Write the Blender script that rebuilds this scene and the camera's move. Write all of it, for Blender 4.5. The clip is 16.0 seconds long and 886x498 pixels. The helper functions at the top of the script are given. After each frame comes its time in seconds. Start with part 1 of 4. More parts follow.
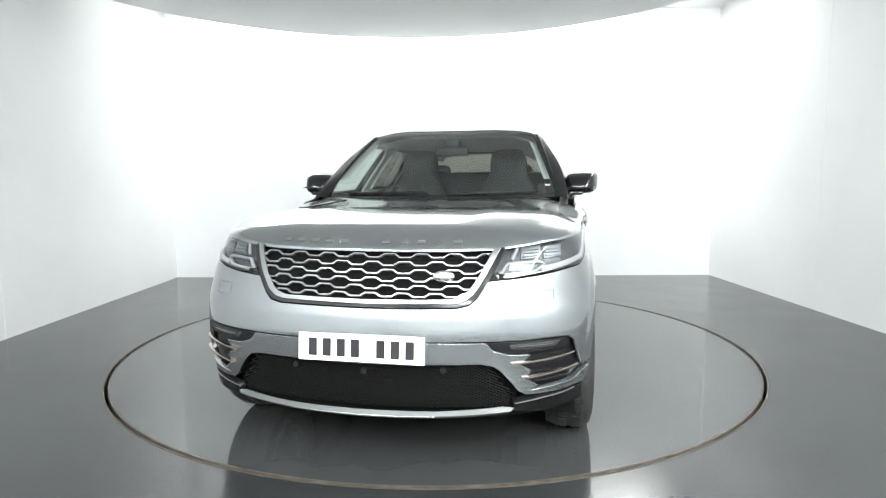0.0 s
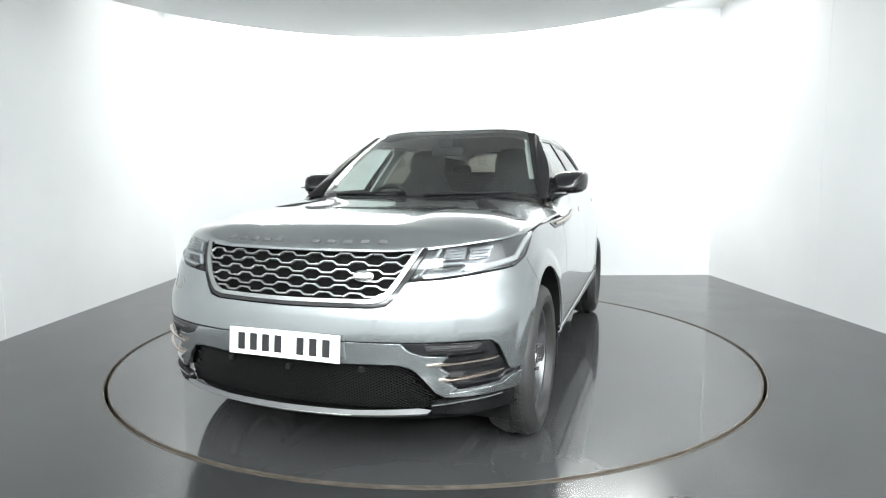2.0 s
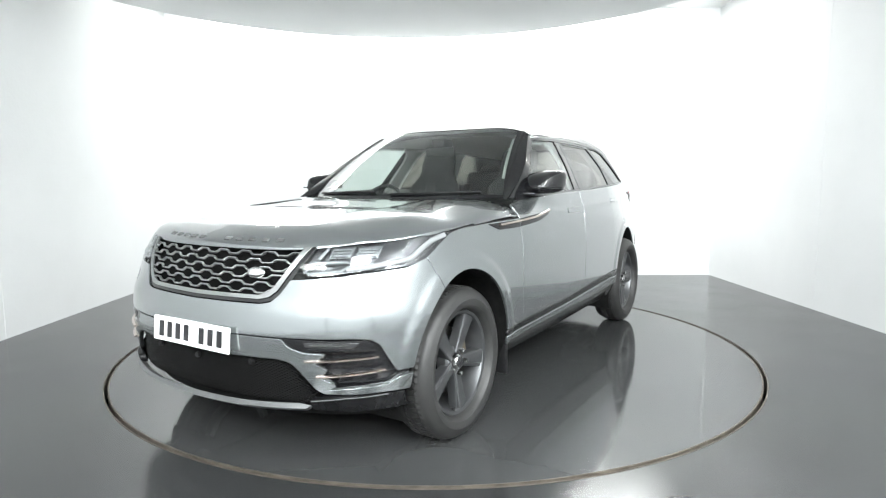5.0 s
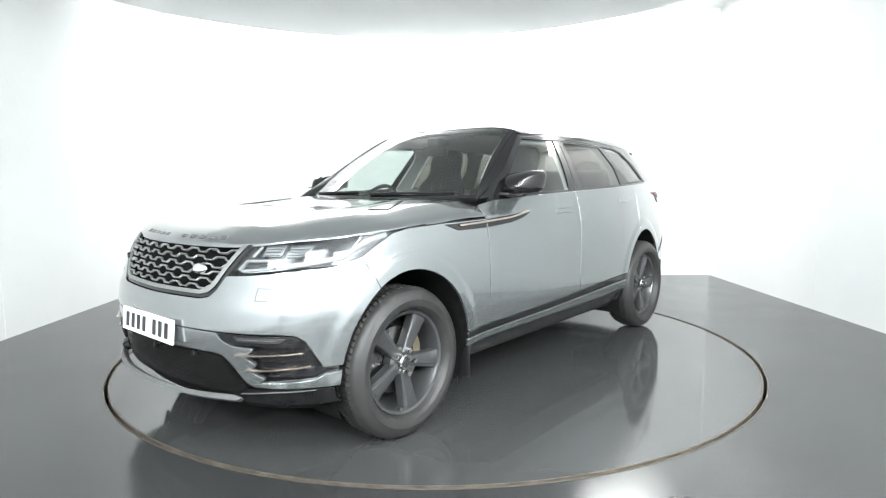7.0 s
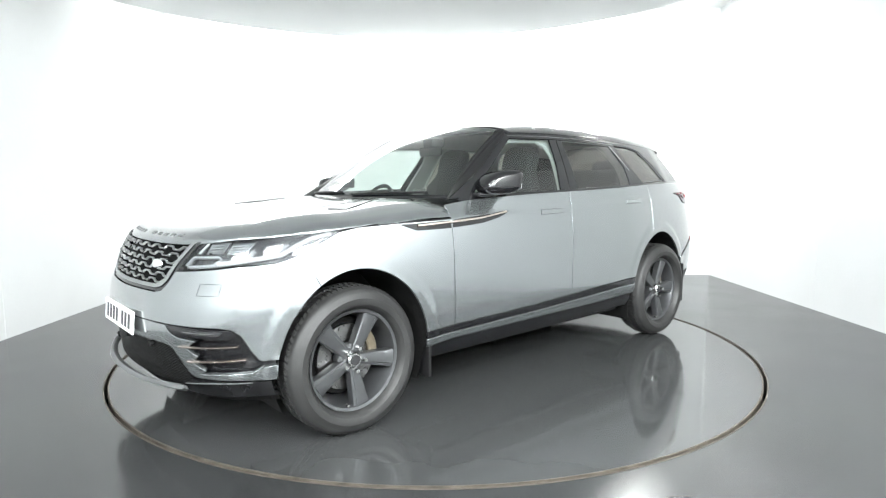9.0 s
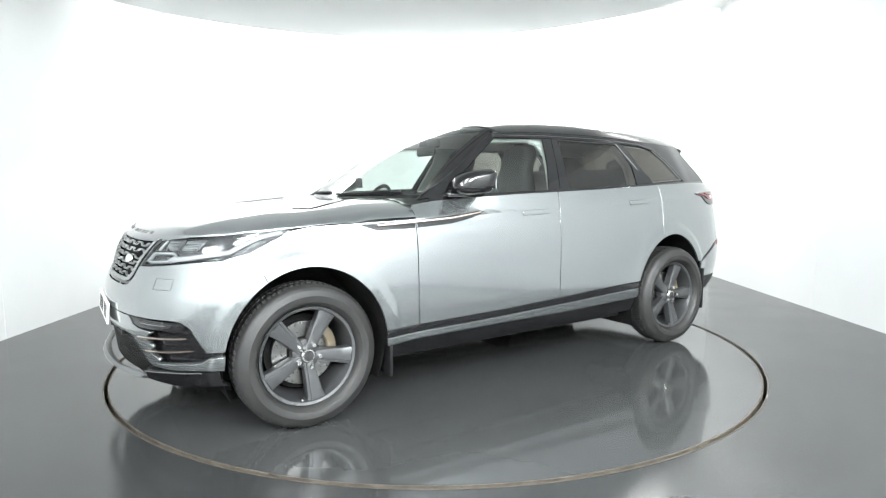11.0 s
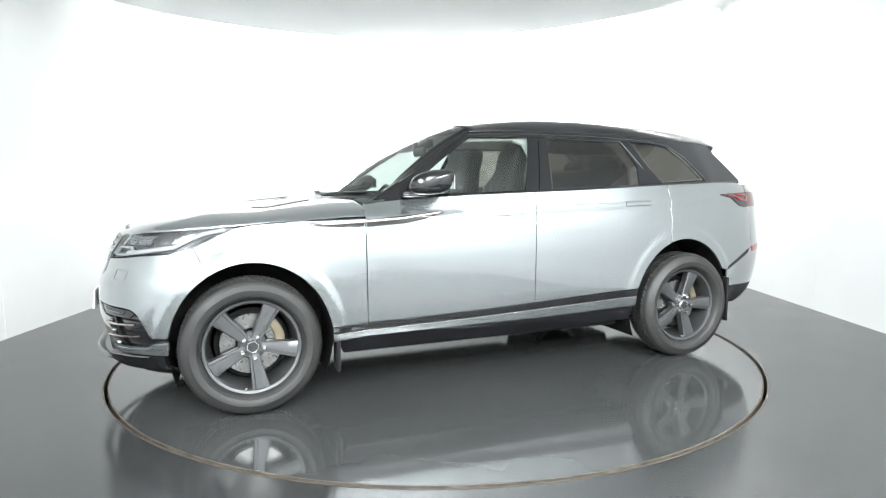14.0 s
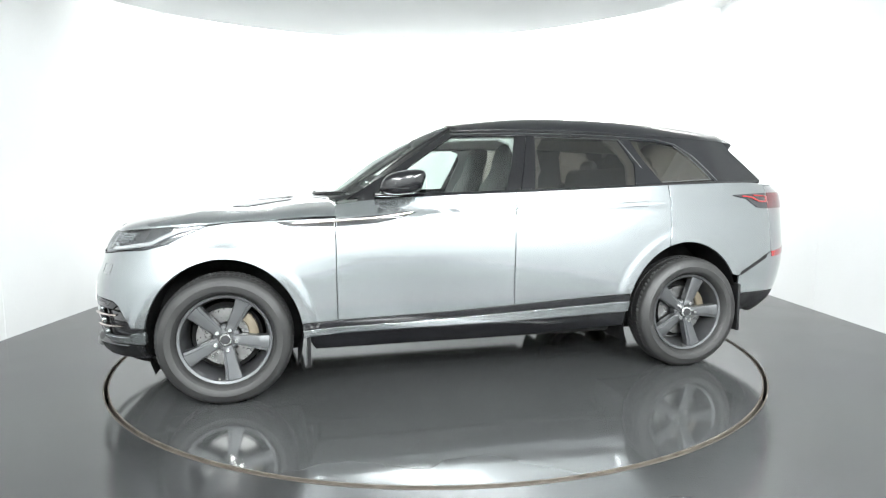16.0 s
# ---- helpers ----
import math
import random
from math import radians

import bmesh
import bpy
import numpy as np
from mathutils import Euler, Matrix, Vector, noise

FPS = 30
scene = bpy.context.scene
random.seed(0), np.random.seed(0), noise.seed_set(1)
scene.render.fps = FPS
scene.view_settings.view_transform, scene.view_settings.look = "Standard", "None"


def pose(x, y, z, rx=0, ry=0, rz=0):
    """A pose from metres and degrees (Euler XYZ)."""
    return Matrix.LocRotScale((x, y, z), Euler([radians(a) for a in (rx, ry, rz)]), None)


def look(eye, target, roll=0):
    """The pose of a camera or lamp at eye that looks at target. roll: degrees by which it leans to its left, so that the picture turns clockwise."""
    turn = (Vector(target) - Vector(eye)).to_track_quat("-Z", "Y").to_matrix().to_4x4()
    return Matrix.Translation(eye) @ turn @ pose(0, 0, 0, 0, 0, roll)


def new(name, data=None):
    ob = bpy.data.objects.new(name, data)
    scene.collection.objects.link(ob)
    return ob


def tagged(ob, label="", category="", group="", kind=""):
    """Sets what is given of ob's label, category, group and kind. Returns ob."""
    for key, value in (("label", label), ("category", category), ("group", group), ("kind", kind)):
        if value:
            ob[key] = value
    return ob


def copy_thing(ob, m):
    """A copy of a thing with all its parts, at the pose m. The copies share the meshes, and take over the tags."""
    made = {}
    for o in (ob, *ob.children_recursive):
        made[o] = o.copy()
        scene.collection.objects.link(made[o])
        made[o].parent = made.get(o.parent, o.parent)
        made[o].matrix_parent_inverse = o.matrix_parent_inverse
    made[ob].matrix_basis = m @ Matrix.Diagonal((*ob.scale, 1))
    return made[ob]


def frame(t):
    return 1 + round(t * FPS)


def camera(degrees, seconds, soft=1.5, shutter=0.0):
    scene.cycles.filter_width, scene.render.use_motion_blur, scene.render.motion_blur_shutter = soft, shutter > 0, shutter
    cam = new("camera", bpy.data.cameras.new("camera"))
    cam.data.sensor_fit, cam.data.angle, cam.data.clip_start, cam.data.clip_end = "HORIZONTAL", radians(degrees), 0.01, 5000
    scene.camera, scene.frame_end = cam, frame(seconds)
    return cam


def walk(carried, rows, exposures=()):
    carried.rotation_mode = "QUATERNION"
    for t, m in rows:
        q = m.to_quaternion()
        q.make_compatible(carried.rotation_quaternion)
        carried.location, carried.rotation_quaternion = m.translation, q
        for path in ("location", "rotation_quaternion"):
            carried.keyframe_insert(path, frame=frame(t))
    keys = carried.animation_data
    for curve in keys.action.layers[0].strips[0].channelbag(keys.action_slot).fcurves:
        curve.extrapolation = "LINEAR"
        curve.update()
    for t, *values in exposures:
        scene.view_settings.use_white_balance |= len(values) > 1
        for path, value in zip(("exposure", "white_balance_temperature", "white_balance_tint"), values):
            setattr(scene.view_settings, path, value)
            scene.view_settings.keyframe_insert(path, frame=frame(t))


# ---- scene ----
from mathutils import geometry

# ---- camera: it stands still on a tripod before the turntable ----
cam = camera(73.6, 16.0, soft=1.2)
EYE = Vector((0.0, -4.502, 1.211))
AIM = EYE + Vector((0.01029, 0.99398, -0.10904))
walk(cam, [(0.0, look(EYE, AIM, -0.2)), (16.0, look(EYE, AIM, -0.2))],
     exposures=[(0.0, -0.20), (4.0, -0.12), (7.0, 0.18), (9.0, 0.27), (16.0, 0.27)])

# ---- world and light ----
world = bpy.data.worlds.new("world")
scene.world = world
world.use_nodes = True
world.node_tree.nodes["Background"].inputs[0].default_value = (0.9, 0.95, 1.0, 1)
world.node_tree.nodes["Background"].inputs[1].default_value = 0.02


def area_lamp(name, eye, target, sx, sy, watts, color=(1, 1, 1)):
    d = bpy.data.lights.new(name, "AREA")
    d.shape, d.size, d.size_y, d.energy, d.color = "RECTANGLE", sx, sy, watts, color
    ob = new(name, d)
    ob.matrix_world = look(eye, target)
    return ob


# cove strips between the round ceiling panel and the walls
area_lamp("cove_light", (0.05, 3.10, 3.34), (0.05, 3.16, 0.0), 5.9, 0.14, 255, (0.97, 1.0, 0.985))
area_lamp("cove_light", (3.30, 1.9, 3.34), (3.48, 1.9, 0.0), 0.14, 1.0, 15, (1.0, 0.99, 0.96))
# this left strip is an added fill that lifts the left wall
area_lamp("cove_light", (-3.28, 1.2, 3.34), (-3.36, 1.2, 0.0), 0.12, 3.0, 8, (0.97, 1.0, 1.0))
# rows of ceiling fittings in the open side of the studio, behind the tripod
for lx, share in ((-2.4, 0.85), (0.0, 0.75), (2.4, 1.3)):
    for ly, watts in ((-4.4, 75), (-6.2, 150), (-8.0, 170)):
        area_lamp("ceiling_fitting", (lx, ly, 3.30), (lx * 0.7, ly + 3.0, 0.9 if ly < -5 else -2.0), 1.2, 0.6, watts * share, (0.95, 0.995, 1.0))
# unseen strip added over the right wall, whose glow brightens the car's doors
area_lamp("door_fill_lamp", (2.95, -4.4, 3.36), (3.61, -4.4, 1.9), 4.0, 0.2, 260, (0.95, 0.995, 1.0))
# unseen wall washers, added along the wall behind the tripod to brighten the doors
for lx in (-2.0, 0.0, 2.0):
    area_lamp("door_fill_lamp", (lx, -8.6, 3.36), (lx, -9.7, 0.6), 1.6, 0.2, 140, (0.95, 0.995, 1.0))

# ---- materials ----
def material(name, color, rough=0.5, metal=0.0, coat=0.0, vary=0.08, scale=6.0, bump=0.0, bump_scale=60.0, rvary=0.1, ior=1.5):
    m = bpy.data.materials.new(name)
    m.use_nodes = True
    nt = m.node_tree
    b = nt.nodes["Principled BSDF"]
    b.inputs["Metallic"].default_value = metal
    b.inputs["Coat Weight"].default_value = coat
    b.inputs["Coat Roughness"].default_value = 0.03
    b.inputs["IOR"].default_value = ior
    tc = nt.nodes.new("ShaderNodeTexCoord")
    n1 = nt.nodes.new("ShaderNodeTexNoise")
    n1.inputs["Scale"].default_value, n1.inputs["Detail"].default_value = scale, 6
    nt.links.new(tc.outputs["Object"], n1.inputs["Vector"])
    ramp = nt.nodes.new("ShaderNodeMapRange")
    ramp.inputs["To Min"].default_value, ramp.inputs["To Max"].default_value = 1 - vary, 1 + vary
    ramp.inputs["From Min"].default_value, ramp.inputs["From Max"].default_value = 0.3, 0.7
    nt.links.new(n1.outputs["Fac"], ramp.inputs["Value"])
    mul = nt.nodes.new("ShaderNodeVectorMath")
    mul.operation = "SCALE"
    mul.inputs[0].default_value = color
    nt.links.new(ramp.outputs[0], mul.inputs["Scale"])
    nt.links.new(mul.outputs[0], b.inputs["Base Color"])
    rr = nt.nodes.new("ShaderNodeMapRange")
    rr.inputs["To Min"].default_value, rr.inputs["To Max"].default_value = rough * (1 - rvary), rough * (1 + rvary)
    n2 = nt.nodes.new("ShaderNodeTexNoise")
    n2.inputs["Scale"].default_value, n2.inputs["Detail"].default_value = scale * 2.7, 4
    nt.links.new(tc.outputs["Object"], n2.inputs["Vector"])
    nt.links.new(n2.outputs["Fac"], rr.inputs["Value"])
    nt.links.new(rr.outputs[0], b.inputs["Roughness"])
    if bump:
        n3 = nt.nodes.new("ShaderNodeTexNoise")
        n3.inputs["Scale"].default_value, n3.inputs["Detail"].default_value = bump_scale, 5
        nt.links.new(tc.outputs["Object"], n3.inputs["Vector"])
        bp = nt.nodes.new("ShaderNodeBump")
        bp.inputs["Strength"].default_value, bp.inputs["Distance"].default_value = bump, 0.01
        nt.links.new(n3.outputs["Fac"], bp.inputs["Height"])
        nt.links.new(bp.outputs[0], b.inputs["Normal"])
    return m


def glass_material(name, tint, alpha, rough=0.0):
    """Tinted glass: part clear, part mirror."""
    m = bpy.data.materials.new(name)
    m.use_nodes = True
    nt = m.node_tree
    nt.nodes.clear()
    out = nt.nodes.new("ShaderNodeOutputMaterial")
    tr = nt.nodes.new("ShaderNodeBsdfTransparent")
    tr.inputs[0].default_value = (*tint, 1)
    gl = nt.nodes.new("ShaderNodeBsdfGlossy")
    gl.inputs["Roughness"].default_value = rough
    lw = nt.nodes.new("ShaderNodeLayerWeight")
    lw.inputs["Blend"].default_value = 0.5
    pw = nt.nodes.new("ShaderNodeMath")
    pw.operation = "POWER"
    pw.inputs[1].default_value = 4.5
    nt.links.new(lw.outputs["Facing"], pw.inputs[0])
    fr = nt.nodes.new("ShaderNodeMath")
    fr.operation = "MULTIPLY_ADD"
    fr.inputs[1].default_value, fr.inputs[2].default_value = 0.9, alpha
    nt.links.new(pw.outputs[0], fr.inputs[0])
    mix = nt.nodes.new("ShaderNodeMixShader")
    nt.links.new(fr.outputs[0], mix.inputs[0])
    nt.links.new(tr.outputs[0], mix.inputs[1])
    nt.links.new(gl.outputs[0], mix.inputs[2])
    nt.links.new(mix.outputs[0], out.inputs[0])
    return m


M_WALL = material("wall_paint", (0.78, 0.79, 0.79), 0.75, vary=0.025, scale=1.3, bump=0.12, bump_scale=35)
# side walls made dimmer than the back wall by this lower grey
M_SIDEWALL = material("side_wall_tone", (0.64, 0.647, 0.648), 0.7, vary=0.035, scale=1.1, bump=0.12, bump_scale=30)
M_CEIL = material("ceiling_paint", (0.80, 0.81, 0.81), 0.8, vary=0.02, scale=1.0, bump=0.06, bump_scale=30)
M_FLOOR = material("floor_resin", (0.029, 0.0302, 0.0305), 0.17, vary=0.22, scale=1.1, bump=0.015, bump_scale=9, rvary=0.45, ior=1.45)
M_DISC = material("turntable_resin", (0.046, 0.0475, 0.048), 0.085, vary=0.10, scale=1.4, bump=0.003, bump_scale=2.5, rvary=0.35, ior=1.56)
M_RIM_EDGE = material("turntable_steel", (0.10, 0.085, 0.07), 0.55, metal=0.4, vary=0.35, scale=14)
M_PAINT = material("silver_paint", (0.285, 0.304, 0.311), 0.20, metal=0.88, coat=1.0, vary=0.012, scale=260, rvary=0.04)
M_GLOSSBLACK = material("gloss_black", (0.007, 0.007, 0.008), 0.12, coat=0.15, vary=0.1)
M_ROOF = material("roof_black", (0.010, 0.0105, 0.012), 0.18, vary=0.06, ior=1.40)
M_SATIN = material("satin_black", (0.010, 0.010, 0.0105), 0.42, vary=0.2, scale=20, bump=0.1, bump_scale=200, ior=1.3)
M_BLADE = material("blade_black", (0.006, 0.006, 0.0065), 0.26, vary=0.2, scale=20, ior=1.28)
M_LINER = material("arch_liner", (0.008, 0.008, 0.008), 0.8, vary=0.3, scale=20, bump=0.3, bump_scale=60, ior=1.2)
M_RUBBER = material("tyre_rubber", (0.020, 0.0198, 0.0195), 0.52, vary=0.22, scale=9, bump=0.04, bump_scale=60)
M_RIM = material("rim_grey", (0.118, 0.121, 0.125), 0.36, metal=0.8, coat=0.0, vary=0.06, scale=12)
M_STEEL = material("brake_steel", (0.24, 0.238, 0.235), 0.28, metal=1.0, vary=0.12, scale=25)
M_CHROME = material("chrome", (0.78, 0.78, 0.77), 0.12, metal=1.0, vary=0.03)
M_SATINCHROME = material("satin_chrome", (0.38, 0.388, 0.388), 0.26, metal=1.0, vary=0.04)
M_SKID = material("skid_silver", (0.075, 0.077, 0.078), 0.34, metal=0.0, vary=0.06, scale=20)
M_GRILLE = material("grille_silver", (0.50, 0.505, 0.505), 0.28, metal=1.0, vary=0.04)
M_COPPER = material("copper_trim", (0.60, 0.515, 0.46), 0.22, metal=1.0, vary=0.05)
M_CALIPER = material("caliper_gold", (0.13, 0.108, 0.075), 0.5, metal=0.3, vary=0.15, scale=30)
M_LAMPBLACK = material("lamp_black", (0.05, 0.05, 0.053), 0.2, metal=0.5, coat=0.3)
M_LAMPREFL = material("lamp_reflector", (0.20, 0.206, 0.212), 0.28, metal=1.0, vary=0.03)
M_DRL = material("lamp_guide", (0.21, 0.218, 0.224), 0.25, coat=0.2, vary=0.02)
M_RED = material("tail_red", (0.24, 0.012, 0.014), 0.15, coat=0.6)
M_TAIL = material("tail_dark_red", (0.085, 0.008, 0.010), 0.15, coat=0.5)
M_PLATE = material("plate_white", (0.86, 0.86, 0.84), 0.4, vary=0.02)
M_INK = material("plate_ink", (0.012, 0.012, 0.014), 0.45)
M_LEATHER = material("black_leather", (0.013, 0.0135, 0.014), 0.55, vary=0.15, scale=18, ior=1.3)
M_PIPING = material("seam_thread", (0.09, 0.09, 0.088), 0.7)
M_TRIMLINE = material("bright_trim", (0.24, 0.243, 0.245), 0.3, metal=1.0, vary=0.04)
M_TRIM = material("interior_trim", (0.22, 0.215, 0.205), 0.6, vary=0.1)
M_HEADLINER = material("headliner", (0.72, 0.71, 0.68), 0.9, vary=0.05, scale=30)
M_LINING = material("pillar_fabric", (0.36, 0.365, 0.355), 0.85, vary=0.06, scale=30)
M_GLASS = glass_material("clear_glass", (0.85, 0.925, 0.89), 0.13)
M_SCREEN = glass_material("screen_glass", (0.86, 0.93, 0.895), 0.13)
M_TINT = glass_material("privacy_glass", (0.22, 0.21, 0.185), 0.11)
M_LENS = glass_material("lamp_lens", (0.93, 0.95, 0.96), 0.05)
M_MESHDARK = material("grille_dark", (0.004, 0.004, 0.004), 0.6, ior=1.15)
M_MESHBLACK = material("mesh_black", (0.006, 0.006, 0.006), 0.22, ior=1.3)


# ---- mesh helpers ----
def add_mesh(name, verts, faces, mat, parent=None, label="", normals=None, smooth=False):
    me = bpy.data.meshes.new(name)
    me.from_pydata([tuple(v) for v in verts], [], faces)
    me.materials.append(mat)
    if normals is not None:
        me.polygons.foreach_set("use_smooth", [True] * len(me.polygons))
        me.normals_split_custom_set([tuple(n) for n in normals])
    elif smooth:
        me.polygons.foreach_set("use_smooth", [True] * len(me.polygons))
    me.update()
    ob = new(name, me)
    ob.parent = parent
    return tagged(ob, label)


def part(name, bm, mat, parent=None, label="", smooth=False, angle=35):
    me = bpy.data.meshes.new(name)
    bmesh.ops.recalc_face_normals(bm, faces=bm.faces)
    if smooth:
        for f in bm.faces:
            f.smooth = True
        for e in bm.edges:
            if len(e.link_faces) == 2 and e.calc_face_angle(0) > radians(angle):
                e.smooth = False
    bm.to_mesh(me)
    bm.free()
    me.materials.append(mat)
    ob = new(name, me)
    ob.parent = parent
    return tagged(ob, label)


def box(bm, cx, cy, cz, sx, sy, sz, bevel=0.0, turn=None, seg=2):
    m = Matrix.Translation((cx, cy, cz))
    if turn is not None:
        m = m @ turn
    g = bmesh.ops.create_cube(bm, size=1, matrix=m @ Matrix.Diagonal((sx, sy, sz, 1)))
    if bevel:
        es = list({e for v in g["verts"] for e in v.link_edges})
        bmesh.ops.bevel(bm, geom=es, offset=bevel, segments=seg, affect="EDGES", profile=0.5)
    return bm


def lathe(profile, n=64, closed=False):
    """A bmesh turned about the y axis from (radius, y) points."""
    bm = bmesh.new()
    rows = []
    for k in range(n):
        a = 2 * math.pi * k / n
        rows.append([bm.verts.new((r * math.cos(a), y, r * math.sin(a))) for r, y in profile])
    m = len(profile)
    for k in range(n):
        a, b = rows[k], rows[(k + 1) % n]
        for i in range(m if closed else m - 1):
            j = (i + 1) % m
            bm.faces.new((a[i], a[j], b[j], b[i]))
    return bm


class Curve:
    """A smooth curve through (position, value) points."""
    def __init__(self, *pts):
        pts = sorted(pts)
        self.x = [p[0] for p in pts]
        self.y = [p[1] for p in pts]
        n = len(pts)
        d = [(self.y[i + 1] - self.y[i]) / (self.x[i + 1] - self.x[i]) for i in range(n - 1)]
        self.m = [d[0]] + [0.0 if d[i - 1] * d[i] <= 0 else 2 * d[i - 1] * d[i] / (d[i - 1] + d[i]) for i in range(1, n - 1)] + [d[-1]]

    def __call__(self, t):
        x, y, m = self.x, self.y, self.m
        if t <= x[0]:
            return y[0] + m[0] * (t - x[0])
        if t >= x[-1]:
            return y[-1] + m[-1] * (t - x[-1])
        i = 0
        while t > x[i + 1]:
            i += 1
        h = x[i + 1] - x[i]
        s = (t - x[i]) / h
        return (y[i] * (1 + 2 * s) * (1 - s) ** 2 + h * m[i] * s * (1 - s) ** 2
                + y[i + 1] * s * s * (3 - 2 * s) + h * m[i + 1] * s * s * (s - 1))


def sm(t, a, b):
    t = max(0.0, min(1.0, (t - a) / (b - a)))
    return t * t * (3 - 2 * t)


def inset(poly, d):
    """The polygon, drawn in by d on all sides."""
    area = sum(a[0] * b[1] - b[0] * a[1] for a, b in zip(poly, poly[1:] + poly[:1]))
    if area < 0:
        poly = poly[::-1]
    out = []
    n = len(poly)
    for i in range(n):
        p, q, r = Vector(poly[i - 1]), Vector(poly[i]), Vector(poly[(i + 1) % n])
        e1, e2 = (q - p).normalized(), (r - q).normalized()
        n1, n2 = Vector((-e1.y, e1.x)), Vector((-e2.y, e2.x))
        b = n1 + n2
        k = d / max(0.35, 0.5 * b.length_squared)
        out.append(tuple(q + b * k))
    return out


def surface_normal(surf, a, b, sign):
    e = 0.0015
    p = (surf(a + e, b) - surf(a - e, b)).cross(surf(a, b + e) - surf(a, b - e))
    return p.normalized() * sign if p.length > 1e-12 else Vector((0, 0, 1))


def panel(name, poly, surf, mat, parent, sign=None, step=0.04, thick=0.012, gap=0.002, lift=0.0, label="", sides=(1,), roll=0.003):
    """A sheet-metal panel: the polygon laid on a surface, with rolled edges. sides: 1 as given, -1 mirrored across the car."""
    sign = (-1 if surf in (side, house) else 1) if sign is None else sign
    poly = inset(poly, gap)
    bm = bmesh.new()
    vs = [bm.verts.new((p[0], p[1], 0)) for p in poly]
    for tri in geometry.tessellate_polygon([[Vector((p[0], p[1], 0)) for p in poly]]):
        try:
            bm.faces.new([vs[i] for i in tri])
        except ValueError:
            pass
    for axis in (0, 1):
        lo, hi = min(p[axis] for p in poly), max(p[axis] for p in poly)
        k = math.ceil(lo / step)
        while k * step < hi:
            co, no = Vector((0, 0, 0)), Vector((0, 0, 0))
            co[axis], no[axis] = k * step, 1
            bmesh.ops.bisect_plane(bm, geom=bm.verts[:] + bm.edges[:] + bm.faces[:], dist=1e-6, plane_co=co, plane_no=no)
            k += 1
    bm.verts.index_update()
    uv = [(v.co.x, v.co.y) for v in bm.verts]
    nor = [surface_normal(surf, a, b, sign) for a, b in uv]
    pos = [surf(a, b) + n * lift for (a, b), n in zip(uv, nor)]
    faces, fn = [], []
    for f in bm.faces:
        ids = [v.index for v in f.verts]
        p = [pos[i] for i in ids]
        g = (p[1] - p[0]).cross(p[2] - p[0])
        if g.dot(nor[ids[0]]) < 0:
            ids = ids[::-1]
        faces.append(ids)
        fn.append([nor[i] for i in ids])
    # rolled edge
    out_dir = {}
    border = [e for e in bm.edges if len(e.link_faces) == 1]
    for e in border:
        f = e.link_faces[0]
        mid = (e.verts[0].co + e.verts[1].co) / 2
        d = (e.verts[1].co - e.verts[0].co).normalized()
        o = Vector((d.y, -d.x, 0))
        if o.dot(mid - f.calc_center_median()) < 0:
            o = -o
        for v in e.verts:
            out_dir[v.index] = out_dir.get(v.index, Vector((0, 0, 0))) + o
    r1, r2, on = {}, {}, {}
    for i, o in out_dir.items():
        o = o.normalized()
        a, b = uv[i]
        w = surf(a + o.x * 1e-3, b + o.y * 1e-3) - surf(a, b)
        w = w.normalized() if w.length > 1e-9 else Vector((0, 0, 0))
        on[i] = w
        r1[i] = len(pos)
        pos.append(pos[i] + w * roll * 0.7 - nor[i] * roll * 0.3)
        r2[i] = len(pos)
        pos.append(pos[i] + w * roll - nor[i] * thick)
    for e in border:
        i, j = e.verts[0].index, e.verts[1].index
        for (a0, b0, c0, d0), (na, nb) in (((i, j, r1[j], r1[i]), (0.0, 0.75)), ((r1[i], r1[j], r2[j], r2[i]), (0.75, 1.0))):
            q = [a0, b0, c0, d0]
            w = on[i] + on[j]
            g = (pos[q[1]] - pos[q[0]]).cross(pos[q[2]] - pos[q[0]])
            mix = lambda k, s: (nor[k] * (1 - s) + on[k] * s).normalized()
            ns = [mix(i, na), mix(j, na), mix(j, nb), mix(i, nb)]
            if g.dot(w + nor[i]) < 0:
                q, ns = q[::-1], ns[::-1]
            faces.append(q)
            fn.append(ns)
    bm.free()
    made = []
    for sd in sides:
        if sd == 1:
            made.append(add_mesh(name, pos, faces, mat, parent, label, [n for f in fn for n in f]))
        else:
            flip = [Vector((p.x, -p.y, p.z)) for p in pos]
            made.append(add_mesh(name, flip, [f[::-1] for f in faces], mat, parent, label,
                                 [Vector((n.x, -n.y, n.z)) for f in fn for n in f[::-1]]))
    return made


def strip_mesh(verts, faces, pts, nors, width, height, closed=False):
    """Adds a raised bar along points on a surface."""
    n = len(pts)
    base = len(verts)
    for i in range(n):
        p, q = pts[max(0, i - 1)] if not closed else pts[i - 1], pts[min(n - 1, i + 1)] if not closed else pts[(i + 1) % n]
        t = (q - p).normalized()
        s = nors[i].cross(t).normalized()
        c = pts[i]
        for du, dn in ((-0.5, -0.3), (-0.5, 0.6), (-0.25, 1.0), (0.25, 1.0), (0.5, 0.6), (0.5, -0.3)):
            verts.append(c + s * du * width + nors[i] * dn * height)
    for i in range(n if closed else n - 1):
        a, b = base + i * 6, base + ((i + 1) % n) * 6
        for k in range(6):
            l = (k + 1) % 6
            faces.append((a + k, a + l, b + l, b + k))
    if not closed:
        faces.append(tuple(base + k for k in range(6))[::-1])
        faces.append(tuple(base + (n - 1) * 6 + k for k in range(6)))


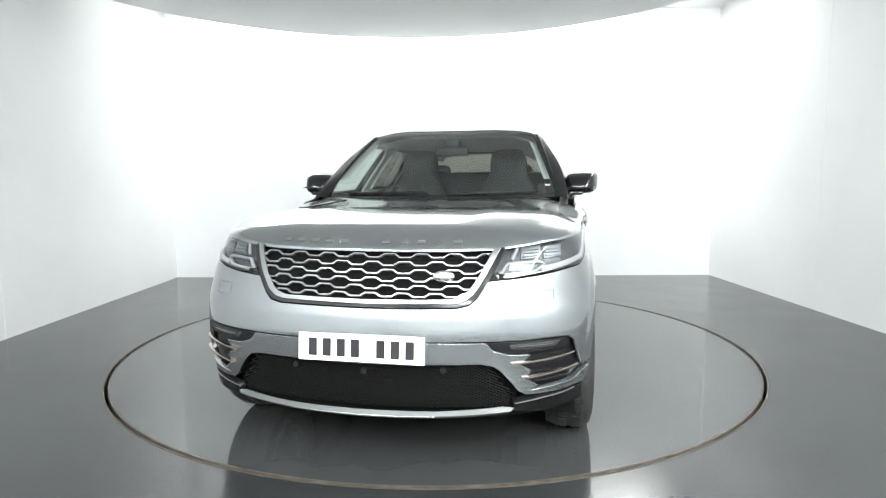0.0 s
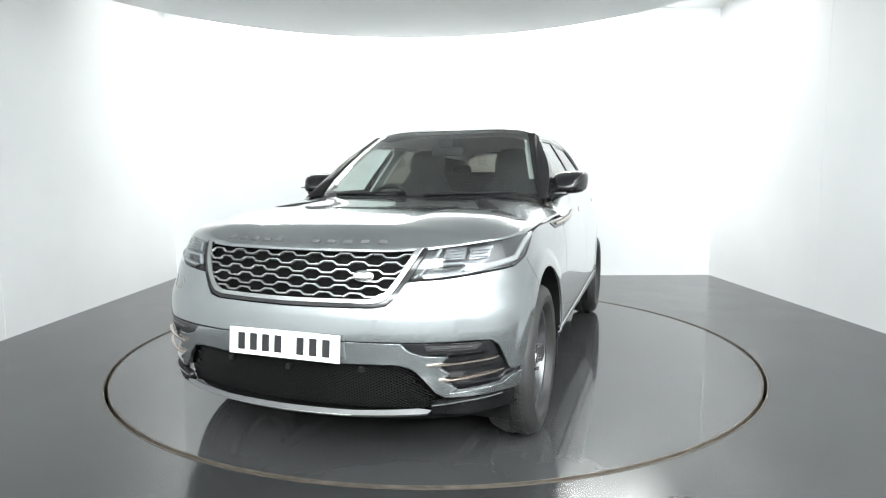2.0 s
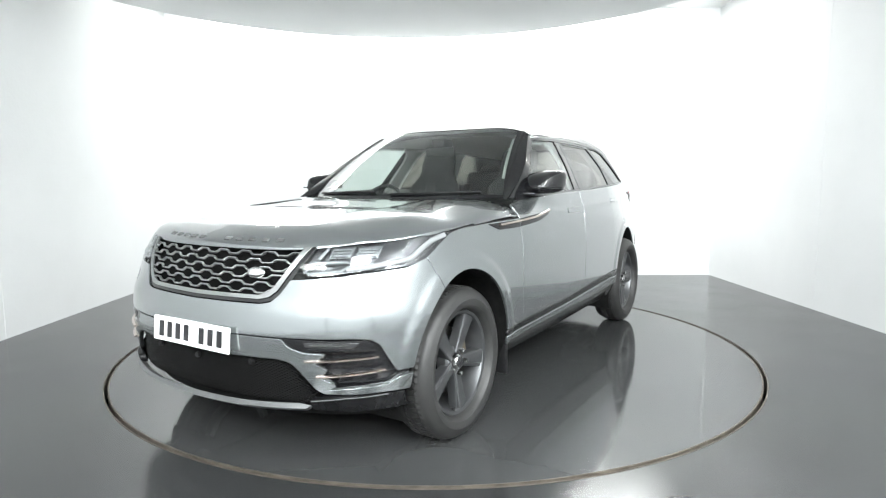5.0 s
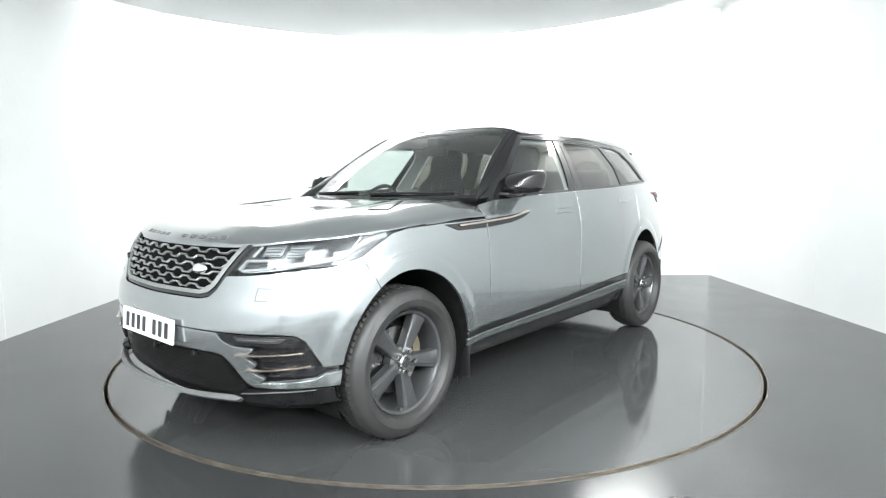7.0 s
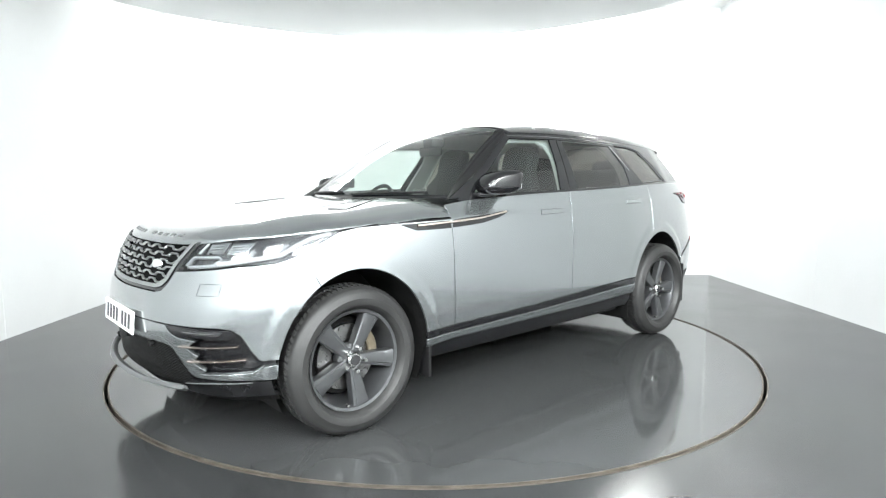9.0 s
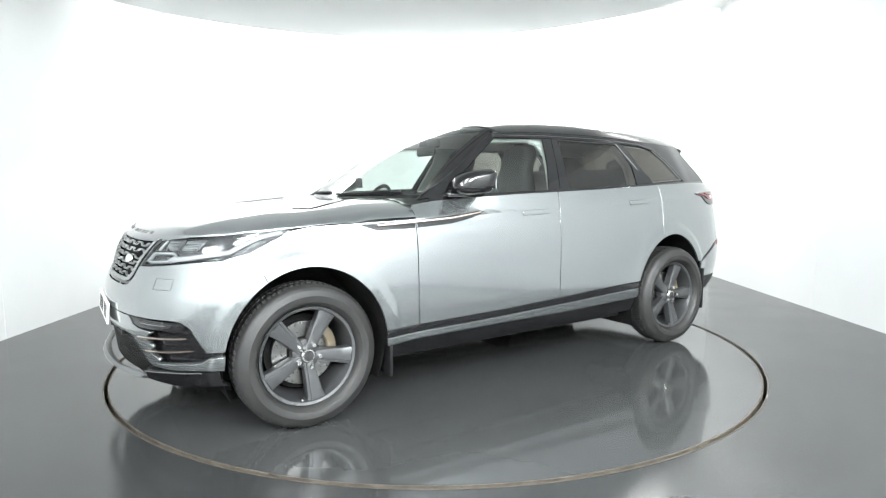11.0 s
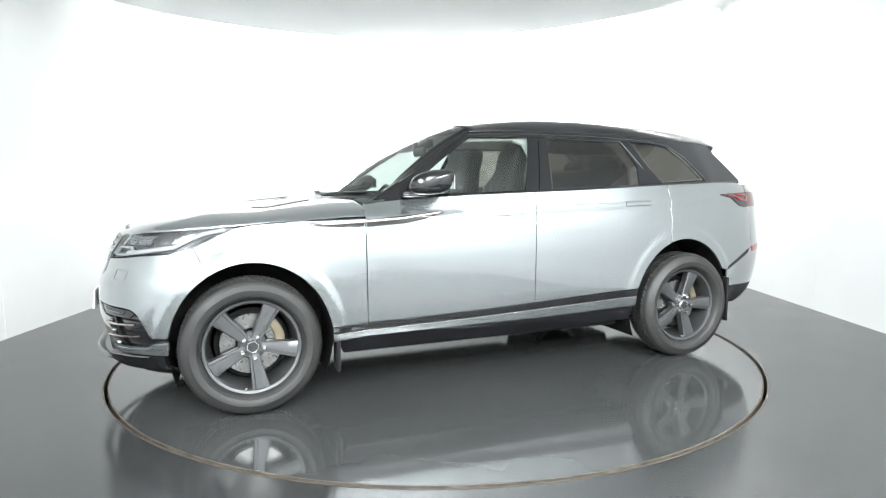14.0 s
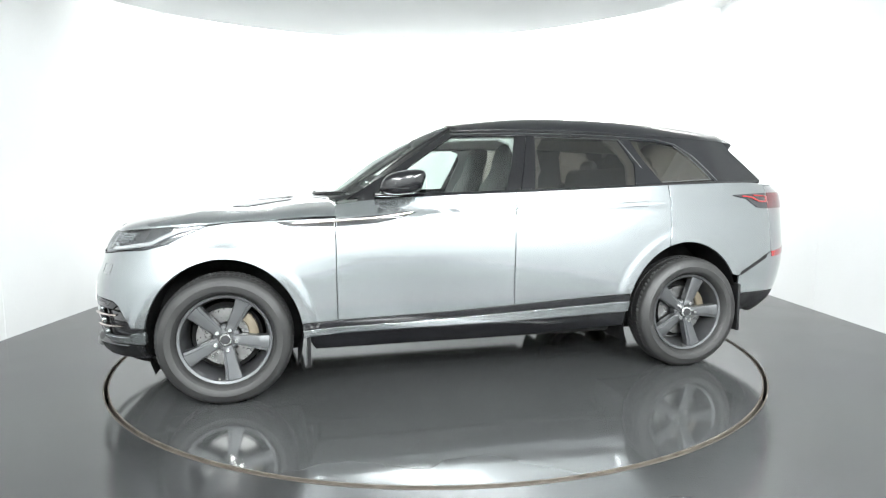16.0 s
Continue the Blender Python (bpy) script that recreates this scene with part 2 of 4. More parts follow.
def strip(name, line, surf, width, height, mat, parent, sign=None, lift=0.0, closed=False, label="", sides=(1,), step=0.03):
    sign = (-1 if surf in (side, house) else 1) if sign is None else sign
    dense = []
    m = len(line)
    for i in range(m if closed else m - 1):
        a, b = Vector(line[i]), Vector(line[(i + 1) % m])
        k = max(1, int((b - a).length / step))
        dense += [a.lerp(b, j / k) for j in range(k)]
    if not closed:
        dense.append(Vector(line[-1]))
    nors = [surface_normal(surf, p.x, p.y, sign) for p in dense]
    pts = [surf(p.x, p.y) + n * lift for p, n in zip(dense, nors)]
    made = []
    for sd in sides:
        verts, faces = [], []
        f = lambda v: Vector((v.x, v.y * sd, v.z))
        strip_mesh(verts, faces, [f(p) for p in pts], [f(n) for n in nors], width, height, closed)
        bm = bmesh.new()
        bv = [bm.verts.new(v) for v in verts]
        for q in faces:
            bm.faces.new([bv[i] for i in q])
        made.append(part(name, bm, mat, parent, label, smooth=True, angle=50))
    return made


def slab(name, cx, cy, cz, sx, sy, sz, mat, label="", kind="structure", bevel=0.0):
    bm = bmesh.new()
    box(bm, cx, cy, cz, sx, sy, sz, bevel)
    return tagged(part(name, bm, mat), label, kind=kind)


# ---- the studio ----
XL, XR, YB, YF, ZC = -3.42, 3.61, 3.25, -10.0, 3.42
slab("wall_back", (XL + XR) / 2, YB + 0.1, ZC / 2, XR - XL + 0.4, 0.2, ZC, M_WALL, "smooth white-painted studio back wall")
slab("wall_left", XL - 0.1, (YB + YF) / 2, ZC / 2, 0.2, YB - YF, ZC, M_SIDEWALL, "pale grey-white studio side wall of tall boards")
slab("wall_right", XR + 0.1, (YB + YF) / 2, ZC / 2, 0.2, YB - YF, ZC, M_SIDEWALL, "pale grey-white studio side wall with faint seams")
# unseen front wall, added to close the room and reflect in the car
slab("fill_wall_front", (XL + XR) / 2, YF - 0.1, ZC / 2, XR - XL + 0.4, 0.2, ZC, M_WALL, "unseen white wall added behind the camera as a reflector")
slab("ceiling", (XL + XR) / 2, (YB + YF) / 2, ZC + 0.1, XR - XL + 0.4, YB - YF + 0.4, 0.2, M_CEIL, "plain white studio ceiling")
DISC_R, SEAM = 2.236, 0.026


def ring(name, r0, r1, z0, z1, mat, n=160, square=None):
    """A flat ring, or a sheet with a round hole when square gives its corners."""
    bm = bmesh.new()
    inner, outer = [], []
    for k in range(n):
        a = 2 * math.pi * k / n
        c, s = math.cos(a), math.sin(a)
        inner.append((r0 * c, r0 * s))
        if square:
            x0, x1, y0, y1 = square
            t = min((x1 if c > 0 else x0) / c if abs(c) > 1e-9 else 1e9, (y1 if s > 0 else y0) / s if abs(s) > 1e-9 else 1e9)
            outer.append((t * c, t * s))
        else:
            outer.append((r1 * c, r1 * s))
    vi = [bm.verts.new((*p, z1)) for p in inner]
    vo = [bm.verts.new((*p, z1)) for p in outer]
    wi = [bm.verts.new((*p, z0)) for p in inner]
    wo = [bm.verts.new((*p, z0)) for p in outer]
    for k in range(n):
        j = (k + 1) % n
        bm.faces.new((vi[k], vo[k], vo[j], vi[j]))
        bm.faces.new((wi[k], vi[k], vi[j], wi[j]))
        bm.faces.new((vo[k], wo[k], wo[j], vo[j]))
        bm.faces.new((wo[k], wi[k], wi[j], wo[j]))
    return part(name, bm, mat)


floor = ring("floor", DISC_R + SEAM, 0, -0.15, 0.0, M_FLOOR, n=360, square=(XL, XR, YF, YB))
kerb = ring("floor_trim", DISC_R + SEAM - 0.007, DISC_R + SEAM, -0.12, 0.0015, M_RIM_EDGE, n=360)
tagged(kerb, "worn steel edge round the turntable pit", kind="structure")
tagged(floor, "glossy dark grey resin floor with scuffs", kind="structure")
slab("ground", 0, -3.4, -0.2, 8, 14, 0.1, M_LINER, "dark base under the studio floor")

for name, x, y in (("trim_left", XL, 0.13), ("trim_right", XR, 1.05)):
    slab(name, x + (0.001 if x < 0 else -0.001), y, ZC / 2, 0.003, 0.006, ZC - 0.01, M_SIDEWALL, "thin joint strip between wall boards")

# round ceiling panel under which the car turns
bm = bmesh.new()
RC, RR, RZ = Vector((-0.34, -0.42)), 3.33, 2.97
top = bmesh.ops.create_circle(bm, cap_ends=True, radius=RR, segments=128, matrix=Matrix.Translation((RC.x, RC.y, RZ + 0.10)))
low = [bm.verts.new((v.co.x, v.co.y, RZ)) for v in top["verts"]]
bm.faces.new(low[::-1])
for k in range(128):
    bm.faces.new((top["verts"][k], low[k], low[(k + 1) % 128], top["verts"][(k + 1) % 128]))
es = [e for e in bm.edges if abs(e.verts[0].co.z - RZ) < 1e-5 and abs(e.verts[1].co.z - RZ) < 1e-5]
bmesh.ops.bevel(bm, geom=es, offset=0.02, segments=3, affect="EDGES")
tagged(part("ceiling_panel", bm, M_CEIL, smooth=True), "round white suspended ceiling panel", kind="structure")

# turntable
table = tagged(new("turntable"), "round dark grey turntable set flush in the floor", "turntable")
bm = bmesh.new()
bmesh.ops.create_circle(bm, cap_ends=True, radius=DISC_R - 0.008, segments=360)
geo = bmesh.ops.extrude_face_region(bm, geom=bm.faces[:])
for v in geo["geom"]:
    if isinstance(v, bmesh.types.BMVert):
        v.co.z -= 0.12
part("disc", bm, M_DISC, table, "glossy dark grey resin disc")
rim = ring("rim", DISC_R - 0.008, DISC_R, -0.12, 0.001, M_RIM_EDGE, n=360)
rim.parent = table
tagged(rim, "worn rusty steel edge")

# ---- the car: x forward, y to its left, z up, origin on the ground between the axles ----
car = tagged(new("car"), "silver-grey metallic luxury SUV with black roof on turntable", "car")
BOTH = (1, -1)
XW, HUB, TYRE = 1.437, 0.368, 0.364

WIDTH = Curve((0.22, 0.835), (0.30, 0.888), (0.38, 0.924), (0.46, 0.938), (0.55, 0.941), (0.68, 0.941), (0.80, 0.940), (0.92, 0.932),
              (1.0, 0.918), (1.035, 0.908), (1.12, 0.885), (1.2, 0.858), (1.3, 0.81))
NOSE = Curve((0.22, 2.17), (0.30, 2.215), (0.38, 2.225), (0.48, 2.236), (0.60, 2.240), (0.68, 2.231), (0.76, 2.200), (0.85, 2.175),
             (0.92, 2.14), (0.96, 2.112), (1.0, 2.075), (1.06, 2.0))
TAIL = Curve((0.22, 2.14), (0.30, 2.30), (0.40, 2.465), (0.55, 2.55), (0.70, 2.588), (0.90, 2.605), (1.04, 2.615), (1.12, 2.605), (1.17, 2.56), (1.21, 2.48), (1.25, 2.34))
ARCHF, ARCHR = (1.432, 0.375, 0.412, 0.442), (-1.405, 0.378, 0.438, 0.455)


def flare(x, z):
    """The wheel arches' flared lips."""
    v = 0.0
    for cx, cz, rx, rz in (ARCHF, ARCHR):
        rho = math.hypot((x - cx) / rx, (z - cz) / rz)
        v += 0.008 * (1 - sm(rho, 1.10, 1.22)) * sm(rho, 0.5, 0.9)
    return v


def taper(x, z):
    """How the body draws in towards its ends and below the screen."""
    t = 1 - 0.058 * sm(x, 0.6, 1.7) * sm(z, 0.66, 1.06) - 0.055 * sm(x, 0.25, 0.85) * sm(z, 1.03, 1.14)
    if x < -0.9:
        t -= 0.122 * (0.75 + 0.25 * sm(z, 0.60, 1.05)) * ((-x - 0.9) / 0.96) ** 1.5
    return t


TP = 9.0


def side(x, z):
    w = WIDTH(z)
    crease = 0.006 * math.exp(-((z - (1.035 + 0.03 * (0.3 - x))) / 0.02) ** 2)
    if x > 1.0:
        q = min(1.0, ((x - 1) / (NOSE(z) - 1)) ** 6.2)
        y = w * taper(x, z) * math.sqrt(1 - q)
    elif x < -0.9:
        q = min(1.0, ((-x - 0.9) / (TAIL(z) - 0.9)) ** TP)
        y = w * taper(x, z) * math.sqrt(1 - q)
    else:
        y = w * taper(x, z)
    return Vector((x, y + flare(x, z) + crease * sm(x, -2.2, -1.9) * (1 - sm(x, 0.9, 1.3)), z))


def front(phi, z):
    """The nose, from phi 0 at the centre line to the side at pi / 2."""
    x = 1 + (NOSE(z) - 1) * max(1e-6, math.cos(phi)) ** 0.3226
    return Vector((x, (WIDTH(z) * taper(x, z) + flare(x, z)) * math.sin(phi), z))


def rear(psi, z):
    x = -0.9 - (TAIL(z) - 0.9) * max(1e-6, math.cos(psi)) ** (2 / TP)
    return Vector((x, (WIDTH(z) * taper(x, z) + flare(x, z)) * math.sin(psi), z))


def fy(y, z):
    """The nose's parameter at half-width y."""
    p = math.asin(max(-1, min(1, y / WIDTH(z))))
    for _ in range(6):
        x = front(p, z).x
        p = math.asin(max(-1, min(1, y / (WIDTH(z) * taper(x, z) + flare(x, z)))))
    return (p, z)


def fx(x, z):
    return (math.acos(min(1, max(0, (x - 1) / (NOSE(z) - 1)) ** 3.1)), z)


def rx(x, z):
    return (math.acos(min(1, max(0, (-x - 0.9) / (TAIL(z) - 0.9)) ** (TP / 2))), z)


def dense(pts, n=5):
    """More points along each edge of an open line."""
    out = []
    for (a, b), (c, d) in zip(pts, pts[1:]):
        out += [(a + (c - a) * k / n, b + (d - b) * k / n) for k in range(n)]
    return out + [pts[-1]]


def whole(half):
    """A half outline from the centre line out and back, made whole."""
    return half + [(-a, b) for a, b in half[::-1] if abs(a) > 1e-6]


def arch(c, a0, a1, n=22):
    """Points along an arch between two angles (degrees; 90 is its top, 0 its front)."""
    return [(c[0] + c[2] * math.cos(radians(a0 + (a1 - a0) * k / n)), c[1] + c[3] * math.sin(radians(a0 + (a1 - a0) * k / n))) for k in range(n + 1)]


BELT = Curve((-2.15, 0.66), (-1.9, 0.735), (-1.7, 0.79), (-1.3, 0.838), (-0.8, 0.856), (0.0, 0.862), (0.35, 0.856), (0.55, 0.832), (0.7, 0.802), (0.9, 0.752))


def house(x, z):
    d = z - 1.17
    return Vector((x, BELT(x) - 0.52 * d - 0.28 * d * abs(d), z))


# inner shell: what shows dark behind gaps and under the sheet metal
bm = bmesh.new()
prof = [(-2.2, 0.5), (-2.0, 0.36), (-1.9, 0.30), (1.9, 0.26), (2.1, 0.34), (2.1, 0.85), (1.75, 0.93), (0.8, 0.98), (0.75, 1.02), (-2.1, 1.05)]
for y in (-0.55, 0.55):
    bm.faces.new([bm.verts.new((x, y, z)) for x, z in prof])
bm.verts.ensure_lookup_table()
n = len(prof)
for k in range(n):
    if k == n - 2:
        continue
    bm.faces.new((bm.verts[k], bm.verts[(k + 1) % n], bm.verts[n + (k + 1) % n], bm.verts[n + k]))
part("underbody", bm, M_LINER, car, "dark underside and inner shell")
for s in BOTH:
    bm = bmesh.new()
    box(bm, 0.03, s * 0.70, 0.62, 1.85, 0.30, 0.70, 0.02)
    part("inner_sill", bm, M_LINER, car)
    bm = bmesh.new()
    box(bm, -2.0, s * 0.40, 0.72, 0.40, 0.30, 0.60, 0.03)
    part("inner_tail", bm, M_LINER, car)

# wheel arch liners
for s in BOTH:
    for c in (ARCHF, ARCHR):
        bm = bmesh.new()
        pts = arch(c, -25, 205, 28)
        a = [bm.verts.new((x, s * (side(x, max(z, 0.3)).y - 0.012), z)) for x, z in pts]
        b = [bm.verts.new((c[0] + (x - c[0]) * 1.0, s * 0.48, z)) for x, z in pts]
        for k in range(len(pts) - 1):
            bm.faces.new((a[k], a[k + 1], b[k + 1], b[k]))
        bm.faces.new(b)
        part("arch_liner", bm, M_LINER, car, smooth=True)

# ---- body panels ----
fender = [(1.701, 0.899), (1.60, 0.948), (1.50, 0.990), (1.40, 1.007), (1.115, 1.019), (0.833, 1.027), (0.834, 0.9), (0.835, 0.66), (0.832, 0.455),
          (1.027, 0.447)] + [p for p in arch(ARCHF, 170, 60) if p[1] > 0.447]
strip("bonnet_seam", [(1.51, 0.992), (1.40, 1.007), (1.115, 1.019), (0.84, 1.027)], side, 0.005, 0.003, M_SATIN, car, sides=BOTH)
panel("front_wing", fender, side, M_PAINT, car, sides=BOTH, step=0.02)
fdoor = [(0.829, 1.025), (0.826, 1.100), (0.69, 1.118), (0.48, 1.133), (0.10, 1.150), (-0.246, 1.160), (-0.222, 0.97), (-0.212, 0.66), (-0.212, 0.489),
         (0.17, 0.472), (0.505, 0.463), (0.828, 0.457), (0.831, 0.7)]
FD = panel("front_door", fdoor, side, M_PAINT, car, sides=BOTH)
rdoor = [(-0.250, 1.160), (-0.57, 1.170), (-0.95, 1.186), (-1.297, 1.200), (-1.302, 1.11), (-1.285, 0.945)] + \
        [p for p in arch(ARCHR, 71.5, 15) if p[1] > 0.53] + [(-0.985, 0.523), (-0.55, 0.506), (-0.216, 0.489), (-0.216, 0.66), (-0.226, 0.97)]
RD = panel("rear_door", rdoor, side, M_PAINT, car, sides=BOTH, step=0.02)
XQ = -2.17
quarter = [(-1.301, 1.200), (-1.73, 1.212), (-2.0, 1.215), (-2.10, 1.212), (XQ, 1.19), (XQ, 0.74), (-1.98, 0.655), (-1.835, 0.592)] + \
          arch(ARCHR, 150, 72) + [(-1.289, 0.945), (-1.306, 1.11)]
panel("rear_wing", quarter, side, M_PAINT, car, sides=BOTH, step=0.02)
panel("tailgate", whole([(0, 1.205), (0.30, 1.205)] + [rx(*p) for p in dense([(XQ - 0.004, 1.19), (XQ - 0.004, 0.74)], 8)] + [(0.6, 0.66), (0, 0.66)]), rear, M_PAINT, car, sign=-1)
rb = [(0, 0.655), (0.597, 0.655)] + [rx(*p) for p in dense([(XQ - 0.004, 0.735), (-1.98, 0.650), (-1.838, 0.587), (-1.83, 0.47)], 6)] + [(0.9, 0.45), (0, 0.42)]
panel("rear_bumper", whole(rb), rear, M_PAINT, car, sign=-1)
panel("rear_valance", whole([(0, 0.416), (0.9, 0.446), rx(-1.832, 0.466), rx(-1.83, 0.40), rx(-1.9, 0.35), (0.9, 0.28), (0, 0.26)]), rear, M_SATIN, car, sign=-1, label="satin black lower bumper")
panel("bumper_strip", [(-1.862, 0.612), (-1.98, 0.665), (-2.12, 0.725), (-2.12, 0.70), (-1.98, 0.642), (-1.862, 0.590)], side, M_SATIN, car, lift=0.003, thick=0.004, sides=BOTH)

# sill: gloss strip, painted moulding, black rocker
panel("sill_strip", [(1.024, 0.441), (0.825, 0.452), (0.505, 0.458), (0.17, 0.467), (-0.21, 0.484), (-0.55, 0.501), (-0.985, 0.517), (-0.983, 0.478), (-0.55, 0.460),
                     (-0.21, 0.446), (0.17, 0.432), (0.505, 0.424), (0.825, 0.417), (1.024, 0.408)], side, M_GLOSSBLACK, car, lift=-0.004, sides=BOTH, label="gloss black strip")
panel("sill_moulding", [(1.022, 0.404), (0.825, 0.413), (0.505, 0.420), (0.17, 0.428), (-0.21, 0.442), (-0.55, 0.456), (-0.982, 0.474), (-0.972, 0.410),
                        (-0.55, 0.395), (-0.21, 0.388), (0.17, 0.386), (0.50, 0.382), (0.825, 0.378), (1.018, 0.360)], side, M_PAINT, car, sides=BOTH)
panel("rocker", [(1.00, 0.356), (0.825, 0.374), (0.5, 0.378), (0.17, 0.382), (-0.21, 0.384), (-0.55, 0.391), (-0.970, 0.405), (-0.965, 0.30), (-0.21, 0.272), (0.95, 0.268)],
      side, M_GLOSSBLACK, car, lift=-0.015, sides=BOTH, label="black rocker panel")

# bonnet
HX = Curve((0.0, 0.90), (0.35, 0.88), (0.6, 0.83), (0.8, 0.80), (0.9, 0.79))


def edge_height(x):
    return 0.962 - 0.026 * sm(x, 1.90, 2.10) + 0.040 * sm(x, 2.1, 1.45) + 0.024 * sm(x, 1.5, 0.8)


def bonnet_edge(y):
    """The bonnet's front rim above the grille and lamps, at half-width y."""
    w = 0.868
    r = min(0.9999, abs(y) / w)
    return 1 + 1.112 * (1 - r * r) ** 0.161


def bonnet(x, y):
    w = 0.868 + 0.036 * sm(x, 1.5, 0.85)
    q = min(1.0, (abs(y) / w) ** 2 + max(0.0, (x - 1) / 1.112) ** 6.2)
    lift = (0.104 - 0.020 * sm(x, 0.95, 1.4)) * max(0.0, 1 - q ** 2.3) ** 0.55 * (1 - 0.25 * sm(x, 1.45, 2.12))
    rib = 0.007 * sm(abs(y), 0.30 + 0.10 * (1.9 - x), 0.42 + 0.10 * (1.9 - x)) * sm(x, 2.05, 1.6) * (1 - sm(abs(y), 0.66, 0.80))
    return Vector((x, y, edge_height(x) + lift + rib))


def bonnet_grid(m=56, n=44):
    verts, nors, faces = [], [], []
    for j in range(2 * m + 1):
        s = (j - m) / m
        y = 0.9005 * math.sin(math.pi / 2 * s)
        back = HX(abs(y))
        tip = max(back + 0.005, bonnet_edge(min(abs(y), 0.868)))
        if abs(y) > 0.862:
            tip = max(back + 0.005, min(tip, 1.55 - (abs(y) - 0.862) * 17))
        for i in range(n + 1):
            u = math.sin(math.pi / 2 * i / n)
            x = back + (tip - back) * u
            verts.append(bonnet(x, y))
    k = n + 1
    for j in range(2 * m):
        for i in range(n):
            a = j * k + i
            faces.append((a, a + k, a + k + 1, a + 1))
    return verts, faces


v, f = bonnet_grid()
bon = add_mesh("bonnet", v, f, M_PAINT, car, smooth=True)
sol = bon.modifiers.new("thickness", "SOLIDIFY")
sol.thickness, sol.offset = 0.012, 1.0 if bon.data.polygons[1000].normal.z < 0 else -1.0

# nose: upper bumper, lower bumper, openings
vent_in = [(0.488, 0.592), (0.515, 0.560), (0.57, 0.542), (0.66, 0.536), (0.615, 0.500), (0.665, 0.470), (0.635, 0.440), (0.69, 0.405), (0.66, 0.385)]
vent_out = [(0.800, 0.592), (0.825, 0.575), (0.862, 0.46), (0.868, 0.43), (0.84, 0.405)]
bu = [(0, 0.722), fy(0.37, 0.726), fy(0.42, 0.736), fy(0.452, 0.765), fy(0.49, 0.826), fy(0.60, 0.834), fy(0.69, 0.844), fy(0.78, 0.858), fx(1.82, 0.868), fx(1.745, 0.888)] + \
     [fx(*p) for p in dense([(1.703, 0.898), arch(ARCHF, 60, 11, 14)[0]], 8)] + [fx(*p) for p in arch(ARCHF, 60, 11, 14)[1:]] + [fx(1.838, 0.455), fy(0.866, 0.455), fy(0.83, 0.57), fy(0.805, 0.594), fy(0.76, 0.600), fy(0.488, 0.598), (0.25, 0.597), (0, 0.596)]
panel("upper_bumper", whole(bu), front, M_PAINT, car, sign=1, step=0.02)
bl = [(0, 0.592), (0.25, 0.593)] + [fy(*p) for p in vent_in] + [fy(0.75, 0.392), fy(0.84, 0.40), fy(0.868, 0.425)] + \
     [fx(1.838, 0.432), fx(1.838, 0.362), fy(0.84, 0.364), fy(0.72, 0.364), fy(0.64, 0.368), fy(0.61, 0.388), fy(0.545, 0.475), fy(0.515, 0.498), fy(0.46, 0.507), (0, 0.502)]
strip("washer_cover", [fy(0.65, 0.733), fy(0.65, 0.783), fy(0.742, 0.784), fy(0.745, 0.735)], front, 0.0022, 0.0012, M_RIM, car, sign=1, closed=True, sides=BOTH)
panel("lower_bumper", whole(bl), front, M_PAINT, car, sign=1, thick=0.02)


def deep(d):
    return lambda a, b: front(a, b) - Vector((d, 0, 0))


panel("vent_recess", [fy(*p) for p in [(0.47, 0.60), (0.80, 0.60), (0.88, 0.45), (0.87, 0.38), (0.60, 0.37), (0.55, 0.5)]], deep(0.045), M_GLOSSBLACK, car, sides=BOTH, gap=0)
panel("fog_lamp_surround", [fy(*p) for p in [(0.492, 0.592), (0.52, 0.563), (0.572, 0.546), (0.79, 0.550), (0.815, 0.572), (0.795, 0.590)]], deep(0.006), M_GLOSSBLACK, car, sides=BOTH)
panel("fog_lamp", [fy(*p) for p in [(0.575, 0.582), (0.585, 0.562), (0.755, 0.562), (0.775, 0.582)]], deep(0.002), M_LAMPBLACK, car, sides=BOTH, label="dark fog lamp lens")
strip("fog_lamp_glint", [fy(0.60, 0.573), fy(0.745, 0.575)], deep(0.0), 0.004, 0.003, M_SATINCHROME, car, sides=BOTH)
strip("vent_blade", [fy(0.585, 0.506), fy(0.70, 0.514), fy(0.825, 0.524)], deep(-0.005), 0.010, 0.010, M_COPPER, car, sides=BOTH, label="copper-tinted vent blade")
strip("vent_blade", [fy(0.625, 0.444), fy(0.73, 0.454), fy(0.840, 0.467)], deep(-0.005), 0.010, 0.010, M_COPPER, car, sides=BOTH, label="copper-tinted vent blade")
panel("lower_grille_backing", whole([(0, 0.515)] + [fy(*p) for p in [(0.50, 0.515), (0.56, 0.49), (0.63, 0.37), (0.60, 0.31)]] + [(0, 0.295)]), deep(0.05), M_MESHDARK, car, gap=0)
# skid blade under the nose
blade_at = lambda a, b: front(a, 0.34) + Vector((0.042 * max(0, math.cos(a)) ** 0.5 - (b - 0.30) * 0.6, 0, b - 0.34))
corner_at = lambda a, b: front(a, 0.34) + Vector((0.022 * max(0, math.cos(a)) + (b - 0.33) * 0.35, 0.0, b - 0.34))
panel("skid_blade", whole([(0, 0.322)] + [fy(0.3, 0.323), fy(0.55, 0.333), fy(0.595, 0.325), fy(0.575, 0.312), fy(0.30, 0.304)] + [(0, 0.302)]), blade_at, M_SKID, car, thick=0.03, label="satin silver skid blade")
panel("corner_blade", [fy(0.60, 0.345), fy(0.72, 0.356), fy(0.84, 0.358), fx(1.845, 0.356), fx(1.845, 0.300), fy(0.85, 0.290), fy(0.70, 0.290), fy(0.585, 0.304)], corner_at, M_BLADE, car, thick=0.03, sides=BOTH, label="black corner blade")
